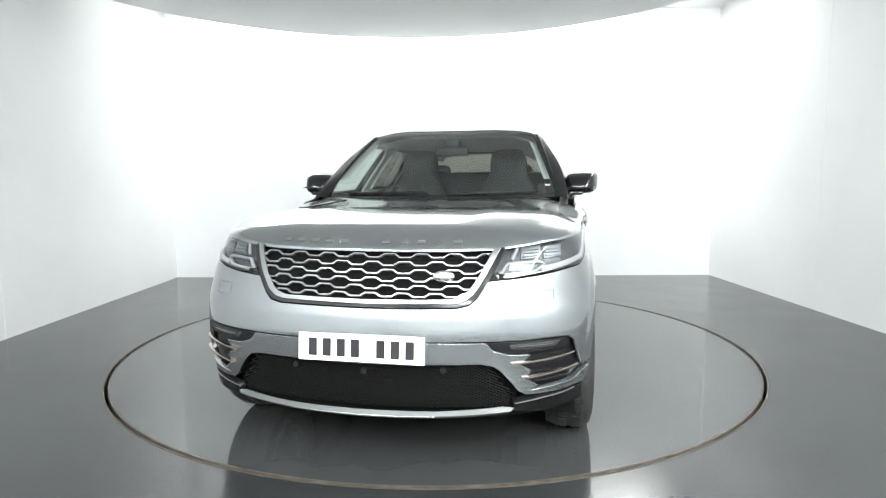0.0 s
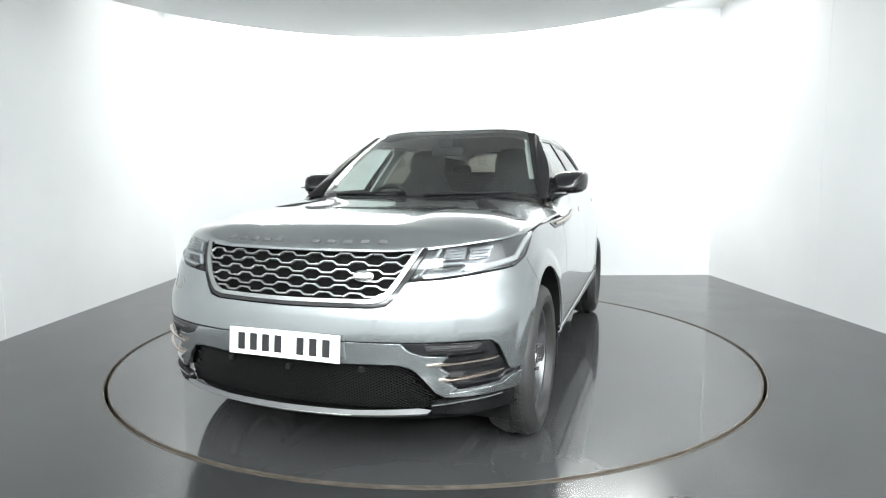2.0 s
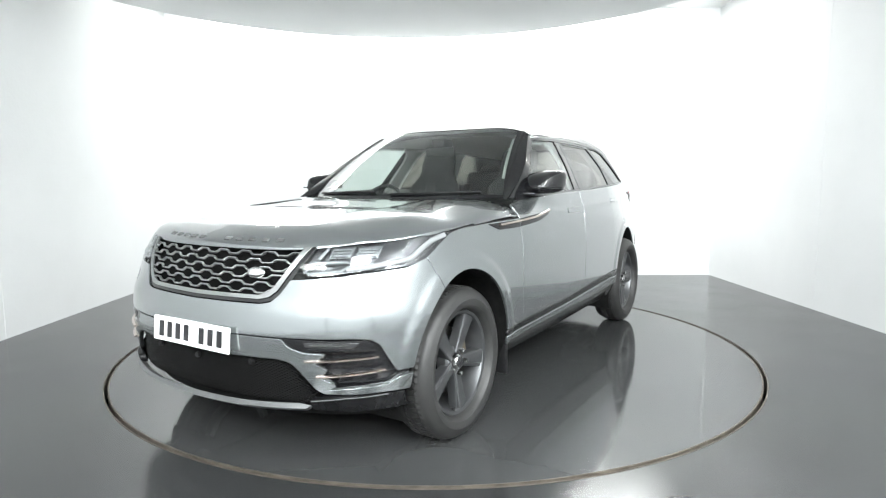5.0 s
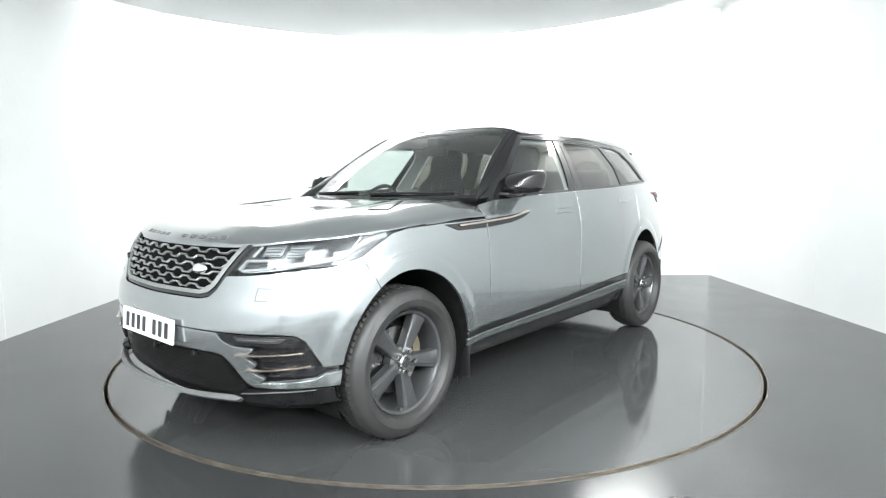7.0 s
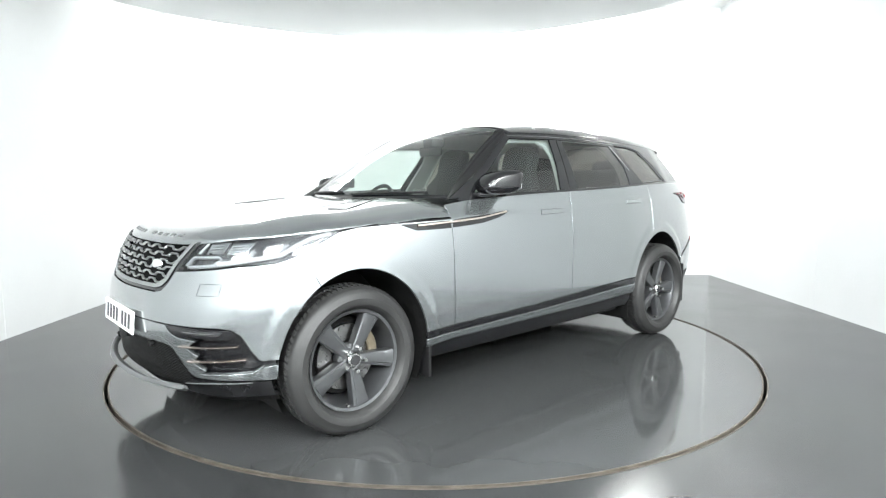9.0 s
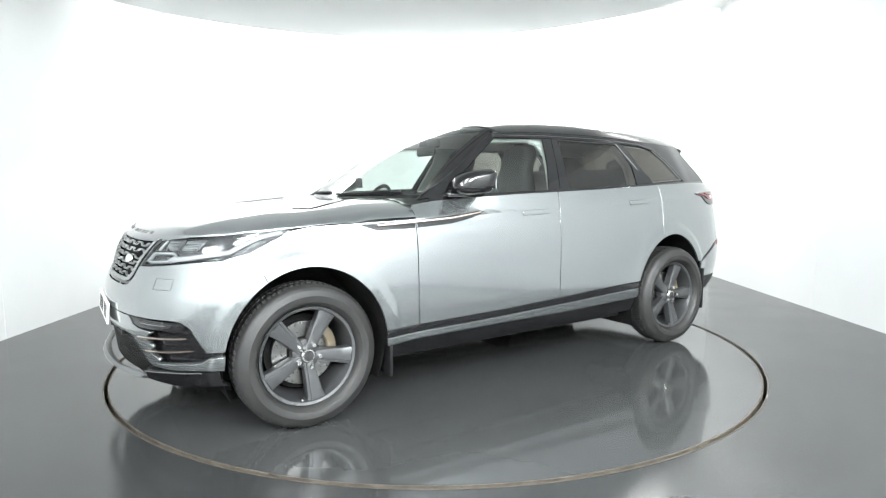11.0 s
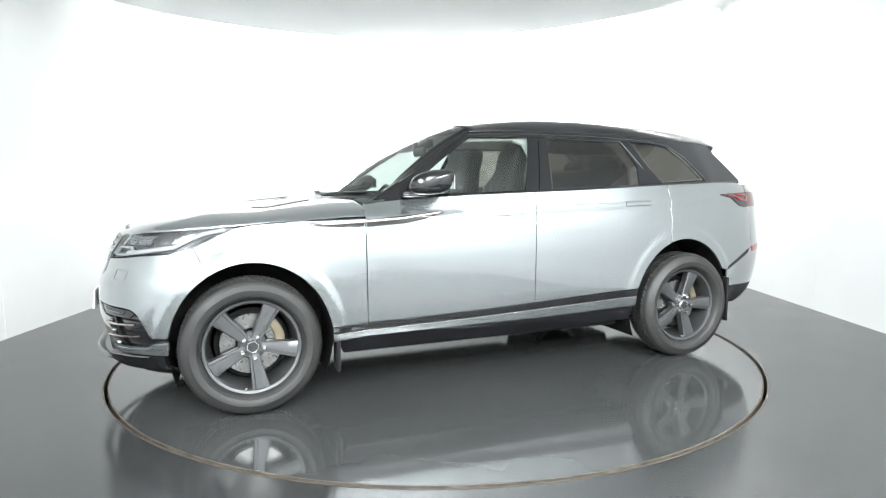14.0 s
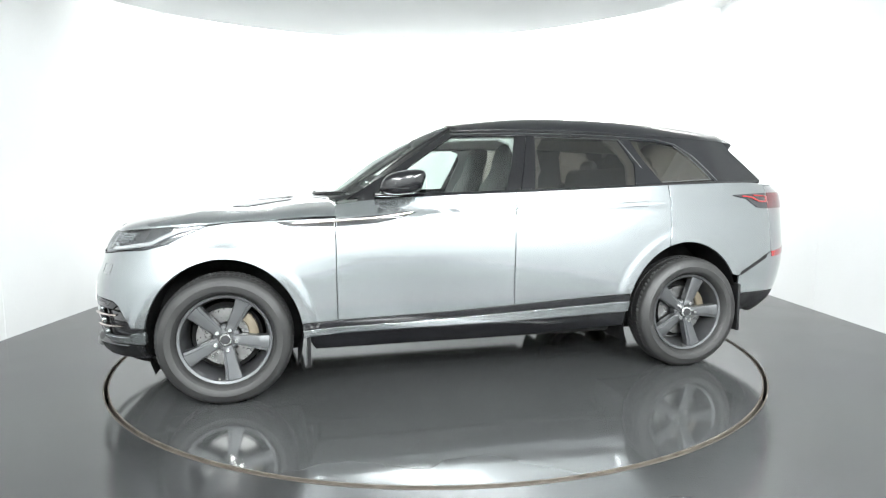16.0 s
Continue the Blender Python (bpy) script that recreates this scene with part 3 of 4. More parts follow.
strip("skid_edge", [(-0.33, 0.304), (-0.16, 0.303), (0, 0.3025), (0.16, 0.303), (0.33, 0.304)], blade_at, 0.004, 0.003, M_SATINCHROME, car, sign=1)
# grey strip drawn as the reflection along the corner blade's top edge
strip("blade_edge_glint", [fy(0.60, 0.342), fy(0.72, 0.353), fy(0.84, 0.355)], corner_at, 0.004, 0.003, M_SKID, car, sides=BOTH)
panel("nose_underside", whole([(0, 0.296), (1.2, 0.272), (1.2, 0.24), (0, 0.25)]), deep(0.06), M_LINER, car, gap=0)

# main grille
panel("grille_backing", whole([(0, 0.735), fy(0.40, 0.738), fy(0.455, 0.78), fy(0.53, 0.965), (0, 0.968)]), deep(0.055), M_MESHDARK, car, gap=0)
sur = [fy(*p) for p in [(0.0, 0.725), (0.37, 0.729), (0.42, 0.740), (0.455, 0.772), (0.492, 0.83), (0.548, 0.955)]]
inn = [fy(*p) for p in [(0.532, 0.955), (0.470, 0.828), (0.438, 0.778), (0.405, 0.752), (0.36, 0.742), (0.0, 0.738)]]
panel("grille_surround", sur + inn, deep(0.008), M_GLOSSBLACK, car, sides=BOTH, gap=0.0005, label="gloss black grille surround")
cro = [fy(*p) for p in [(0.0, 0.740), (0.36, 0.744), (0.403, 0.754), (0.436, 0.780), (0.467, 0.829), (0.530, 0.955)]]
cri = [fy(*p) for p in [(0.506, 0.955), (0.446, 0.835), (0.418, 0.795), (0.393, 0.772), (0.35, 0.759), (0.0, 0.755)]]
panel("grille_frame", cro + cri, deep(0.002), M_SATINCHROME, car, sides=BOTH, gap=0.0005, label="satin chrome grille frame")
GEDGE = Curve((0.75, 0.33), (0.765, 0.395), (0.80, 0.425), (0.85, 0.448), (0.955, 0.498))
for row in range(6):
    z0 = 0.772 + row * 0.0298
    verts, faces = [], []
    pts, nors = [], []
    y, per, amp = -0.53, 0.131, 0.0066
    off = 0.5 * per * (row % 2)
    while y < 0.53:
        ph = ((y + off) / per) % 1.0
        tri = (1 if ph < 0.34 else 1 - (ph - 0.34) / 0.16 * 2 if ph < 0.5 else -1 if ph < 0.84 else -1 + (ph - 0.84) / 0.16 * 2)
        z = z0 + amp * tri
        if abs(y) < GEDGE(z) + 0.012:
            p = fy(y, z)
            pts.append(deep(0.014)(*p))
            nors.append(surface_normal(front, p[0], p[1], 1))
        y += per * 0.02
    strip_mesh(verts, faces, pts, nors, 0.0075, 0.008)
    bm = bmesh.new()
    bv = [bm.verts.new(q) for q in verts]
    for q in faces:
        bm.faces.new([bv[i] for i in q])
    part("grille_bar", bm, M_GRILLE, car, "satin chrome honeycomb bar", smooth=True)
# badge: a plain oval
bm = bmesh.new()
bmesh.ops.create_uvsphere(bm, u_segments=28, v_segments=12, radius=1, matrix=Matrix.Translation(front(*fy(0.315, 0.847)) + Vector((-0.008, 0, 0))) @ pose(0, 0, 0, 0, -12, 13) @ Matrix.Diagonal((0.012, 0.044, 0.024, 1)))
part("badge", bm, M_CHROME, car, "plain polished oval badge", smooth=True)

# lower grille mesh: crossing bars
verts, faces = [], []
for d in (-1, 1):
    for k in range(-62, 63):
        pts, nors = [], []
        for i in range(9):
            z = 0.316 + 0.194 * i / 8
            y = k * 0.0235 + d * (z - 0.43) * 2.0
            lim = 0.60 - (z - 0.37) * 0.72 if z > 0.37 else 0.61
            if abs(y) < lim:
                p = fy(y, z)
                pts.append(deep(0.03)(*p))
                nors.append(Vector((1, 0, 0)))
        if len(pts) > 1:
            strip_mesh(verts, faces, pts, nors, 0.0055, 0.006)
bm = bmesh.new()
bv = [bm.verts.new(q) for q in verts]
for q in faces:
    bm.faces.new([bv[i] for i in q])
tagged(part("lower_grille_mesh", bm, M_MESHBLACK, car, "black diamond mesh of the lower grille"), kind="stuff")

# headlamps
lamp = [fy(*p) for p in [(0.548, 0.952), (0.494, 0.828), (0.60, 0.837), (0.69, 0.847), (0.78, 0.862)]] + [fx(*p) for p in [(1.815, 0.872), (1.74, 0.893), (1.66, 0.930), (1.60, 0.952), (1.50, 0.982), (1.505, 0.998), (1.60, 0.993), (1.72, 0.985)]] + [fy(0.78, 0.975), fy(0.70, 0.966), fy(0.62, 0.960)]
for s in BOTH:
    L = panel("headlamp", lamp, deep(0.03), M_LAMPBLACK, car, sides=(s,), gap=0.001, label="headlamp with dark housing and clear lens")[0]
    panel("lens", lamp, deep(0.001), M_LENS, L, sides=(s,), gap=0.003, thick=0.004)
    # light guides: a closed loop inboard and a long hockey-stick outboard
    strip("light_guide", [fy(*p) for p in [(0.535, 0.852), (0.56, 0.888), (0.68, 0.893), (0.70, 0.883), (0.67, 0.858), (0.56, 0.848)]], deep(0.016), 0.013, 0.010, M_DRL, L, closed=True, sides=(s,))
    strip("light_guide", [fy(0.69, 0.866), fy(0.76, 0.876), fx(1.80, 0.900), fx(1.73, 0.936), fx(1.66, 0.964), fx(1.56, 0.984)], deep(0.012), 0.022, 0.010, M_DRL, L, sides=(s,))
    strip("light_guide", [fy(0.575, 0.905), fy(0.595, 0.948)], deep(0.016), 0.012, 0.006, M_DRL, L, sides=(s,))
    for yy, hw in ((0.648, 0.036), (0.735, 0.034)):
        panel("reflector", [fy(yy - hw, 0.908), fy(yy + hw, 0.913), fy(yy + hw, 0.956), fy(yy - hw, 0.950)], deep(0.018), M_LAMPREFL, L, sides=(s,), gap=0)
    for yy, hw in ((0.648, 0.030), (0.735, 0.028)):
        for zz in (0.918, 0.930, 0.942):
            strip("lamp_fin", [fy(yy - hw, zz - 0.001), fy(yy + hw, zz + 0.002)], deep(0.014), 0.006, 0.005, M_DRL, L, sides=(s,))
    strip("lamp_sill", [fy(0.53, 0.840), fy(0.64, 0.848), fy(0.76, 0.866)], deep(0.014), 0.006, 0.005, M_SATINCHROME, L, sides=(s,))

# raised bonnet lettering, as plain blocks
xs = [-0.395, -0.327, -0.259, -0.191, -0.123, 0.060, 0.134, 0.208, 0.282, 0.356]
for y in xs:
    bm = bmesh.new()
    p = bonnet(bonnet_edge(y) - 0.035, y)
    box(bm, 0, 0, 0, 0.020, 0.036, 0.006, 0.0015)
    ob = part("lettering_bar", bm, M_SKID, car)
    nn = (bonnet(p.x + 0.004, y) - bonnet(p.x - 0.004, y)).cross(bonnet(p.x, y + 0.004) - bonnet(p.x, y - 0.004)).normalized()
    ob.matrix_basis = Matrix.Translation(p) @ nn.to_track_quat("Z", "X").to_matrix().to_4x4()
# bonnet vents
for s in BOTH:
    bm = bmesh.new()
    pts = [(1.40, 0.595), (1.10, 0.465), (1.07, 0.52), (1.33, 0.665)]
    a = [bm.verts.new(bonnet(x, s * y) + Vector((0, 0, 0.004))) for x, y in pts]
    b = [bm.verts.new(bonnet(x, s * y) + Vector((0, 0, -0.004))) for x, y in pts]
    bm.faces.new(a)
    for k in range(4):
        bm.faces.new((a[k], a[(k + 1) % 4], b[(k + 1) % 4], b[k]))
    part("bonnet_vent", bm, M_GLOSSBLACK, car, "black bonnet air vent")

# number plate with plain bars
plate = part("number_plate", box(bmesh.new(), 2.249, 0, 0.568, 0.010, 0.52, 0.111, 0.004), M_PLATE, car, "white number plate with dark bars")
plate.matrix_basis = Matrix.Translation((2.249, 0, 0.568)) @ pose(0, 0, 0, 0, -5, 0) @ Matrix.Translation((-2.249, 0, -0.568))
for y in (-0.198, -0.139, -0.080, -0.021, 0.083, 0.142, 0.201):
    part("plate_bar", box(bmesh.new(), 2.2545, y, 0.568, 0.002, 0.034, 0.070, 0.0), M_INK, plate)
for y, z in ((-0.30, 0.472), (0.0, 0.466), (0.32, 0.478)):
    bm = bmesh.new()
    bmesh.ops.create_cone(bm, segments=20, radius1=0.014, radius2=0.012, depth=0.02, cap_ends=True, matrix=Matrix.Translation(front(*fy(y, z)) - Vector((0.022, 0, 0))) @ pose(0, 0, 0, 0, 90, 0))
    part("parking_sensor", bm, M_SATIN, car, smooth=True)

# ---- greenhouse ----
EAVE = Curve((0.12, 1.538), (-0.1, 1.548), (-0.4, 1.553), (-0.8, 1.550), (-1.1, 1.540), (-1.4, 1.524), (-1.7, 1.510), (-2.0, 1.498))
RIDGE = Curve((0.12, 1.590), (-0.05, 1.620), (-0.25, 1.643), (-0.5, 1.661), (-0.8, 1.667), (-1.1, 1.659), (-1.4, 1.638), (-1.7, 1.608), (-2.0, 1.578))
ROOF_FRONT = 0.09


def roof_at(u, v):
    """u from the windscreen back, v across from -1 to 1."""
    x0 = ROOF_FRONT + 0.03 * (1 - v * v)
    x = x0 + (-1.93 - 0.04 * (1 - abs(v) ** 3) - x0) * u
    e = EAVE(x)
    y = house(x, e).y
    return Vector((x, y * v, e + (RIDGE(x) - e) * (1 - abs(v) ** 5.5)))


verts, faces = [], []
NU, NV = 48, 40
for i in range(NU + 1):
    for j in range(NV + 1):
        verts.append(roof_at(i / NU, math.sin(math.pi / 2 * (2 * j / NV - 1))))
for i in range(NU):
    for j in range(NV):
        a = i * (NV + 1) + j
        faces.append((a, a + 1, a + NV + 2, a + NV + 1))
roof = add_mesh("roof", verts, faces, M_ROOF, car, "gloss black roof", smooth=True)
sol = roof.modifiers.new("thickness", "SOLIDIFY")
sol.thickness, sol.offset = 0.02, -1.0 if roof.data.polygons[900].normal.z > 0 else 1.0
verts2 = [Vector((v.x - 0.02, v.y * 0.93, v.z - 0.048)) for v in verts]
add_mesh("headliner", verts2, faces, M_HEADLINER, car, "pale grey headliner", smooth=True)

fglass = [(0.60, 1.152), (0.474, 1.252), (0.291, 1.378), (0.10, 1.500), (-0.31, 1.512), (-0.25, 1.334), (-0.180, 1.172)]
rglass = [(-0.445, 1.511), (-0.654, 1.510), (-1.030, 1.500), (-1.098, 1.338), (-1.066, 1.204), (-0.57, 1.186), (-0.372, 1.178)]
qglass = [(-1.115, 1.497), (-1.30, 1.488), (-1.44, 1.460), (-1.559, 1.377), (-1.690, 1.226), (-1.268, 1.211), (-1.171, 1.357)]
panel("front_window", fglass, house, M_GLASS, car, lift=-0.006, thick=0.004, sides=BOTH, label="clear side window")
panel("rear_window", rglass, house, M_TINT, car, lift=-0.006, thick=0.004, sides=BOTH, label="dark tinted side window")
panel("quarter_window", qglass, house, M_TINT, car, lift=-0.006, thick=0.004, sides=BOTH, label="dark tinted quarter window")
panel("pillar", [(-0.31, 1.512), (-0.386, 1.512), (-0.278, 1.175), (-0.180, 1.172), (-0.25, 1.334)], house, M_GLOSSBLACK, car, sides=BOTH)
panel("pillar", [(-0.390, 1.512), (-0.445, 1.511), (-0.372, 1.178), (-0.282, 1.175)], house, M_GLOSSBLACK, car, sides=BOTH)
panel("pillar", [(-1.030, 1.500), (-1.115, 1.497), (-1.171, 1.357), (-1.268, 1.211), (-1.066, 1.204), (-1.098, 1.338)], house, M_ROOF, car, sides=BOTH)
panel("rear_pillar", [(-1.115, 1.500), (-1.115, 1.538), (-1.4, 1.523), (-1.7, 1.509), (-1.93, 1.499), (-1.97, 1.43), (-2.18, 1.230), (-1.695, 1.226), (-1.561, 1.380), (-1.442, 1.464), (-1.30, 1.491)],
      house, M_ROOF, car, sides=BOTH, label="gloss black rear pillar")
panel("window_frame", [(0.60, 1.148), (0.76, 1.128), (0.50, 1.285), (0.30, 1.42), (0.118, 1.532), (-0.1, 1.544), (-0.4, 1.552), (-0.8, 1.549), (-1.113, 1.538), (-1.113, 1.500),
                       (-1.03, 1.502), (-0.654, 1.512), (-0.31, 1.514), (0.10, 1.502), (0.291, 1.380), (0.474, 1.254)], house, M_GLOSSBLACK, car, sides=BOTH)
panel("belt_strip", [(0.70, 1.118), (0.48, 1.134), (-0.25, 1.161), (-0.95, 1.187), (-1.3, 1.201), (-2.17, 1.216), (-2.17, 1.230), (-1.69, 1.225), (-1.27, 1.210), (-1.07, 1.202), (-0.37, 1.177), (-0.18, 1.171), (0.60, 1.149), (0.69, 1.139)],
      house, M_GLOSSBLACK, car, sides=BOTH, gap=0.0005)
strip("window_trim", [(0.11, 1.517), (-0.31, 1.530), (-0.8, 1.527), (-1.12, 1.514), (-1.31, 1.503), (-1.455, 1.474), (-1.58, 1.388), (-1.72, 1.228)], house, 0.005, 0.004, M_TRIMLINE, car, sides=BOTH)
strip("window_trim", [(-1.445, 1.457), (-1.55, 1.377), (-1.672, 1.236), (-1.27, 1.217)], house, 0.005, 0.004, M_TRIMLINE, car, sides=BOTH)
strip("window_trim", [(-0.445, 1.506), (-1.033, 1.496), (-1.14, 1.31)], house, 0.005, 0.004, M_TRIMLINE, car, sides=BOTH)


# pale linings of the pillars and the roof rail, seen through the glass
inward = lambda x, z: house(x, z) + Vector((0, -0.04, 0))
panel("pillar_lining", [(-0.215, 1.15), (-0.265, 1.30), (-0.295, 1.40), (-0.28, 1.465), (-0.22, 1.49), (-0.22, 1.53), (-0.52, 1.53), (-0.50, 1.485), (-0.455, 1.44), (-0.43, 1.30), (-0.40, 1.15)],
      inward, M_LINING, car, sign=-1, sides=BOTH, thick=0.02, label="pale pillar lining")
panel("pillar_lining", [(-1.02, 1.17), (-1.06, 1.33), (-1.00, 1.45), (-0.94, 1.487), (-0.94, 1.53), (-1.20, 1.52), (-1.19, 1.45), (-1.24, 1.33), (-1.30, 1.17)],
      inward, M_LINING, car, sign=-1, sides=BOTH, thick=0.02, label="pale pillar lining")
panel("rail_lining", [(0.20, 1.47), (0.08, 1.535), (-0.4, 1.545), (-1.2, 1.53), (-1.2, 1.495), (-0.4, 1.500), (0.02, 1.488)],
      inward, M_LINING, car, sign=-1, sides=BOTH, thick=0.02, label="pale roof rail lining")


# windscreen
def screen(u, v):
    """u from the scuttle up, v across from -1 to 1."""
    a = abs(v)
    low = Vector((0.955 - 0.262 * a ** 2.4, 0.762 * v, 1.128 + 0.006 * a))
    r = roof_at(0, v * 0.955)
    p = low.lerp(r, u)
    n = Vector((0.62, 0, 0.78))
    return p + n * 0.045 * 4 * u * (1 - u) * (1 - 0.45 * a * a)


def screen_panel(name, u0, u1, v0, v1, mat, lift, n=24, label=""):
    verts, faces, nors = [], [], []
    for i in range(n + 1):
        for j in range(n + 1):
            u, v = u0 + (u1 - u0) * i / n, v0 + (v1 - v0) * j / n
            nn = (screen(u, min(1, v + 0.01)) - screen(u, max(-1, v - 0.01))).cross(screen(u - 0.01, v) - screen(u + 0.01, v)).normalized()
            if nn.z < 0:
                nn = -nn
            verts.append(screen(u, v) + nn * lift)
            nors.append(nn)
    for i in range(n):
        for j in range(n):
            a = i * (n + 1) + j
            q = (a, a + 1, a + n + 2, a + n + 1)
            g = (verts[q[1]] - verts[q[0]]).cross(verts[q[2]] - verts[q[0]])
            faces.append(q if g.dot(nors[a]) > 0 else q[::-1])
    return add_mesh(name, verts, faces, mat, car, label, smooth=True)


screen_panel("windscreen", 0.03, 0.99, -0.985, 0.985, M_SCREEN, 0.0, label="clear windscreen")
screen_panel("windscreen_border", 0.0, 0.035, -0.98, 0.98, M_GLOSSBLACK, -0.003)
screen_panel("windscreen_border", 0.93, 1.0, -0.98, 0.98, M_GLOSSBLACK, -0.003)
for sd in BOTH:
    verts, faces = [], []
    us = [k / 20 for k in range(21)]
    strip_mesh(verts, faces, [screen(u, sd * 0.99) for u in us], [Vector((0.55, 0.35 * sd, 0.75)).normalized()] * 21, 0.026, 0.010)
    bm = bmesh.new()
    bv = [bm.verts.new(q) for q in verts]
    for q in faces:
        bm.faces.new([bv[i] for i in q])
    part("pillar_edge", bm, M_SATIN, car, smooth=True)
# front pillars, from the screen's edge to the side window
for s in BOTH:
    verts, faces = [], []
    side_line = [(0.79, 1.118), (0.50, 1.285), (0.30, 1.42), (0.118, 1.532)]
    n = 16
    for i in range(n + 1):
        t = i / n * 3
        k = min(2, int(t))
        q = Vector(side_line[k]).lerp(Vector(side_line[k + 1]), t - k)
        b = house(q.x, q.y)
        a = screen(i / n, 0.975 - 0.05 * i / n)
        for j in range(7):
            w = j / 6
            p = a.lerp(b, w) + Vector((0.35, 0.45, 0.4)) * 0.02 * w * (1 - w)
            verts.append(Vector((p.x, p.y * s, p.z)))
    for i in range(n):
        for j in range(6):
            a = i * 7 + j
            faces.append((a, a + 1, a + 8, a + 7))
    add_mesh("front_pillar", verts, faces, M_SATIN, car, smooth=True)
    inner = [v + Vector((-0.025, -0.035 * s, -0.012)) for v in verts]
    add_mesh("pillar_lining", inner, faces[24:84], M_LINING, car, "pale pillar lining", smooth=True)
# rear screen and spoiler
bm = bmesh.new()
row = [[], []]
for k in range(13):
    v = -1 + k / 6
    row[0].append(bm.verts.new((-1.90 - 0.01 * (1 - v * v), 0.53 * v, 1.48 + 0.05 * (1 - v * v))))
    row[1].append(bm.verts.new((-2.08 - 0.05 * (1 - v * v), 0.64 * v, 1.21)))
for k in range(12):
    bm.faces.new((row[0][k], row[0][k + 1], row[1][k + 1], row[1][k]))
part("rear_screen", bm, M_TINT, car, "dark rear window", smooth=True)
bm = bmesh.new()
sec = []
for k in range(25):
    v = -1 + k / 12
    y = 0.525 * v
    c = 1 - abs(v) ** 3
    zz = 1.497 + 0.068 * (1 - abs(v) ** 3.5)
    sec.append([bm.verts.new(p) for p in ((-1.86, y, zz + 0.008), (-1.98 - 0.065 * c, y, zz - 0.004), (-2.005 - 0.065 * c, y, zz - 0.014), (-1.985 - 0.065 * c, y, zz - 0.045), (-1.88, y, zz - 0.04))])
for a, b in zip(sec, sec[1:]):
    for i in range(5):
        j = (i + 1) % 5
        bm.faces.new((a[i], a[j], b[j], b[i]))
bm.faces.new(sec[0])
bm.faces.new(sec[-1])
part("spoiler", bm, M_ROOF, car, "gloss black roof spoiler", smooth=True)
bm = bmesh.new()
box(bm, -1.45, 0, 1.635, 0.16, 0.035, 0.045, 0.015)
for v in bm.verts:
    if v.co.x > -1.42:
        v.co.z -= 0.022
part("roof_aerial", bm, M_ROOF, car, "black aerial fin", smooth=True)

# door mirrors
for s in BOTH:
    bm = bmesh.new()
    bmesh.ops.create_cube(bm, size=1)
    bmesh.ops.subdivide_edges(bm, edges=bm.edges[:], cuts=5, use_grid_fill=True)
    for v in bm.verts:
        c = v.co * 2
        k = (abs(c.x) ** 4 + abs(c.y) ** 4 + abs(c.z) ** 4) ** 0.25
        c = c / max(k, 1e-6) * max(abs(c.x), abs(c.y), abs(c.z))
        f = 1 - 0.35 * max(0, c.x) ** 2
        v.co = Vector((c.x * 0.122 - 0.02 * c.z, c.y * 0.098 * (1 - 0.15 * max(0, c.x)), c.z * 0.070 * (1 - 0.30 * max(0, c.x) ** 2) - 0.008 * c.x))
    m = Matrix.Translation((0.448, s * 0.898, 1.220)) @ pose(0, 0, 0, 0, 0, s * -12)
    bmesh.ops.transform(bm, matrix=m, verts=bm.verts)
    mir = part("door_mirror", bm, M_GLOSSBLACK, car, "gloss black door mirror", smooth=True, angle=60)
    bm = bmesh.new()
    box(bm, 0.535, s * 0.825, 1.152, 0.15, 0.16, 0.024, 0.010)
    part("mirror_arm", bm, M_GLOSSBLACK, mir, smooth=True)
    bm = bmesh.new()
    box(bm, 0.314, s * 0.90, 1.222, 0.006, 0.13, 0.08, 0.002, pose(0, 0, 0, 0, 0, s * -12))
    part("mirror_glass", bm, M_CHROME, mir)
    bm = bmesh.new()
    box(bm, 0.49, s * 0.89, 1.190, 0.16, 0.192, 0.007, 0.003, pose(0, 0, 0, 0, 0, s * -12))
    part("indicator", bm, M_SATIN, mir)

# door handles, wing trim
for name, x0, x1, z0, z1 in (("front", 0.077, -0.141, 1.022, 1.050), ("rear", -0.908, -1.12, 1.064, 1.090)):
    for i, s in enumerate(BOTH):
        door = (FD if name == "front" else RD)[i]
        panel("door_handle", [(x0, z0), (x0, z1), (x1, z1 + 0.004), (x1, z0 + 0.004)], side, M_PAINT, door, lift=0.003, gap=0.0, thick=0.006, sides=(s,), step=0.04)
        strip("handle_gap", [(x0, z0), (x0, z1), (x1, z1 + 0.004), (x1, z0 + 0.004)], side, 0.003, 0.002, M_RIM, door, closed=True, lift=0.0015, sides=(s,))
panel("wing_trim", [(1.16, 1.009), (1.06, 0.975), (0.84, 0.978), (0.84, 1.018), (1.11, 1.009)], side, M_GLOSSBLACK, car, lift=0.004, thick=0.008, sides=BOTH, label="black wing vent trim")
panel("door_trim", [(0.826, 0.979), (0.60, 0.995), (0.47, 1.020), (0.37, 1.053), (0.44, 1.046), (0.82, 1.022)], side, M_GLOSSBLACK, car, lift=0.004, thick=0.008, sides=BOTH, label="black door trim")
strip("trim_bar", [(1.06, 0.999), (0.85, 1.009), (0.62, 1.022), (0.40, 1.048)], side, 0.013, 0.006, M_COPPER, car, lift=0.007, sides=BOTH, label="copper-tinted bar")

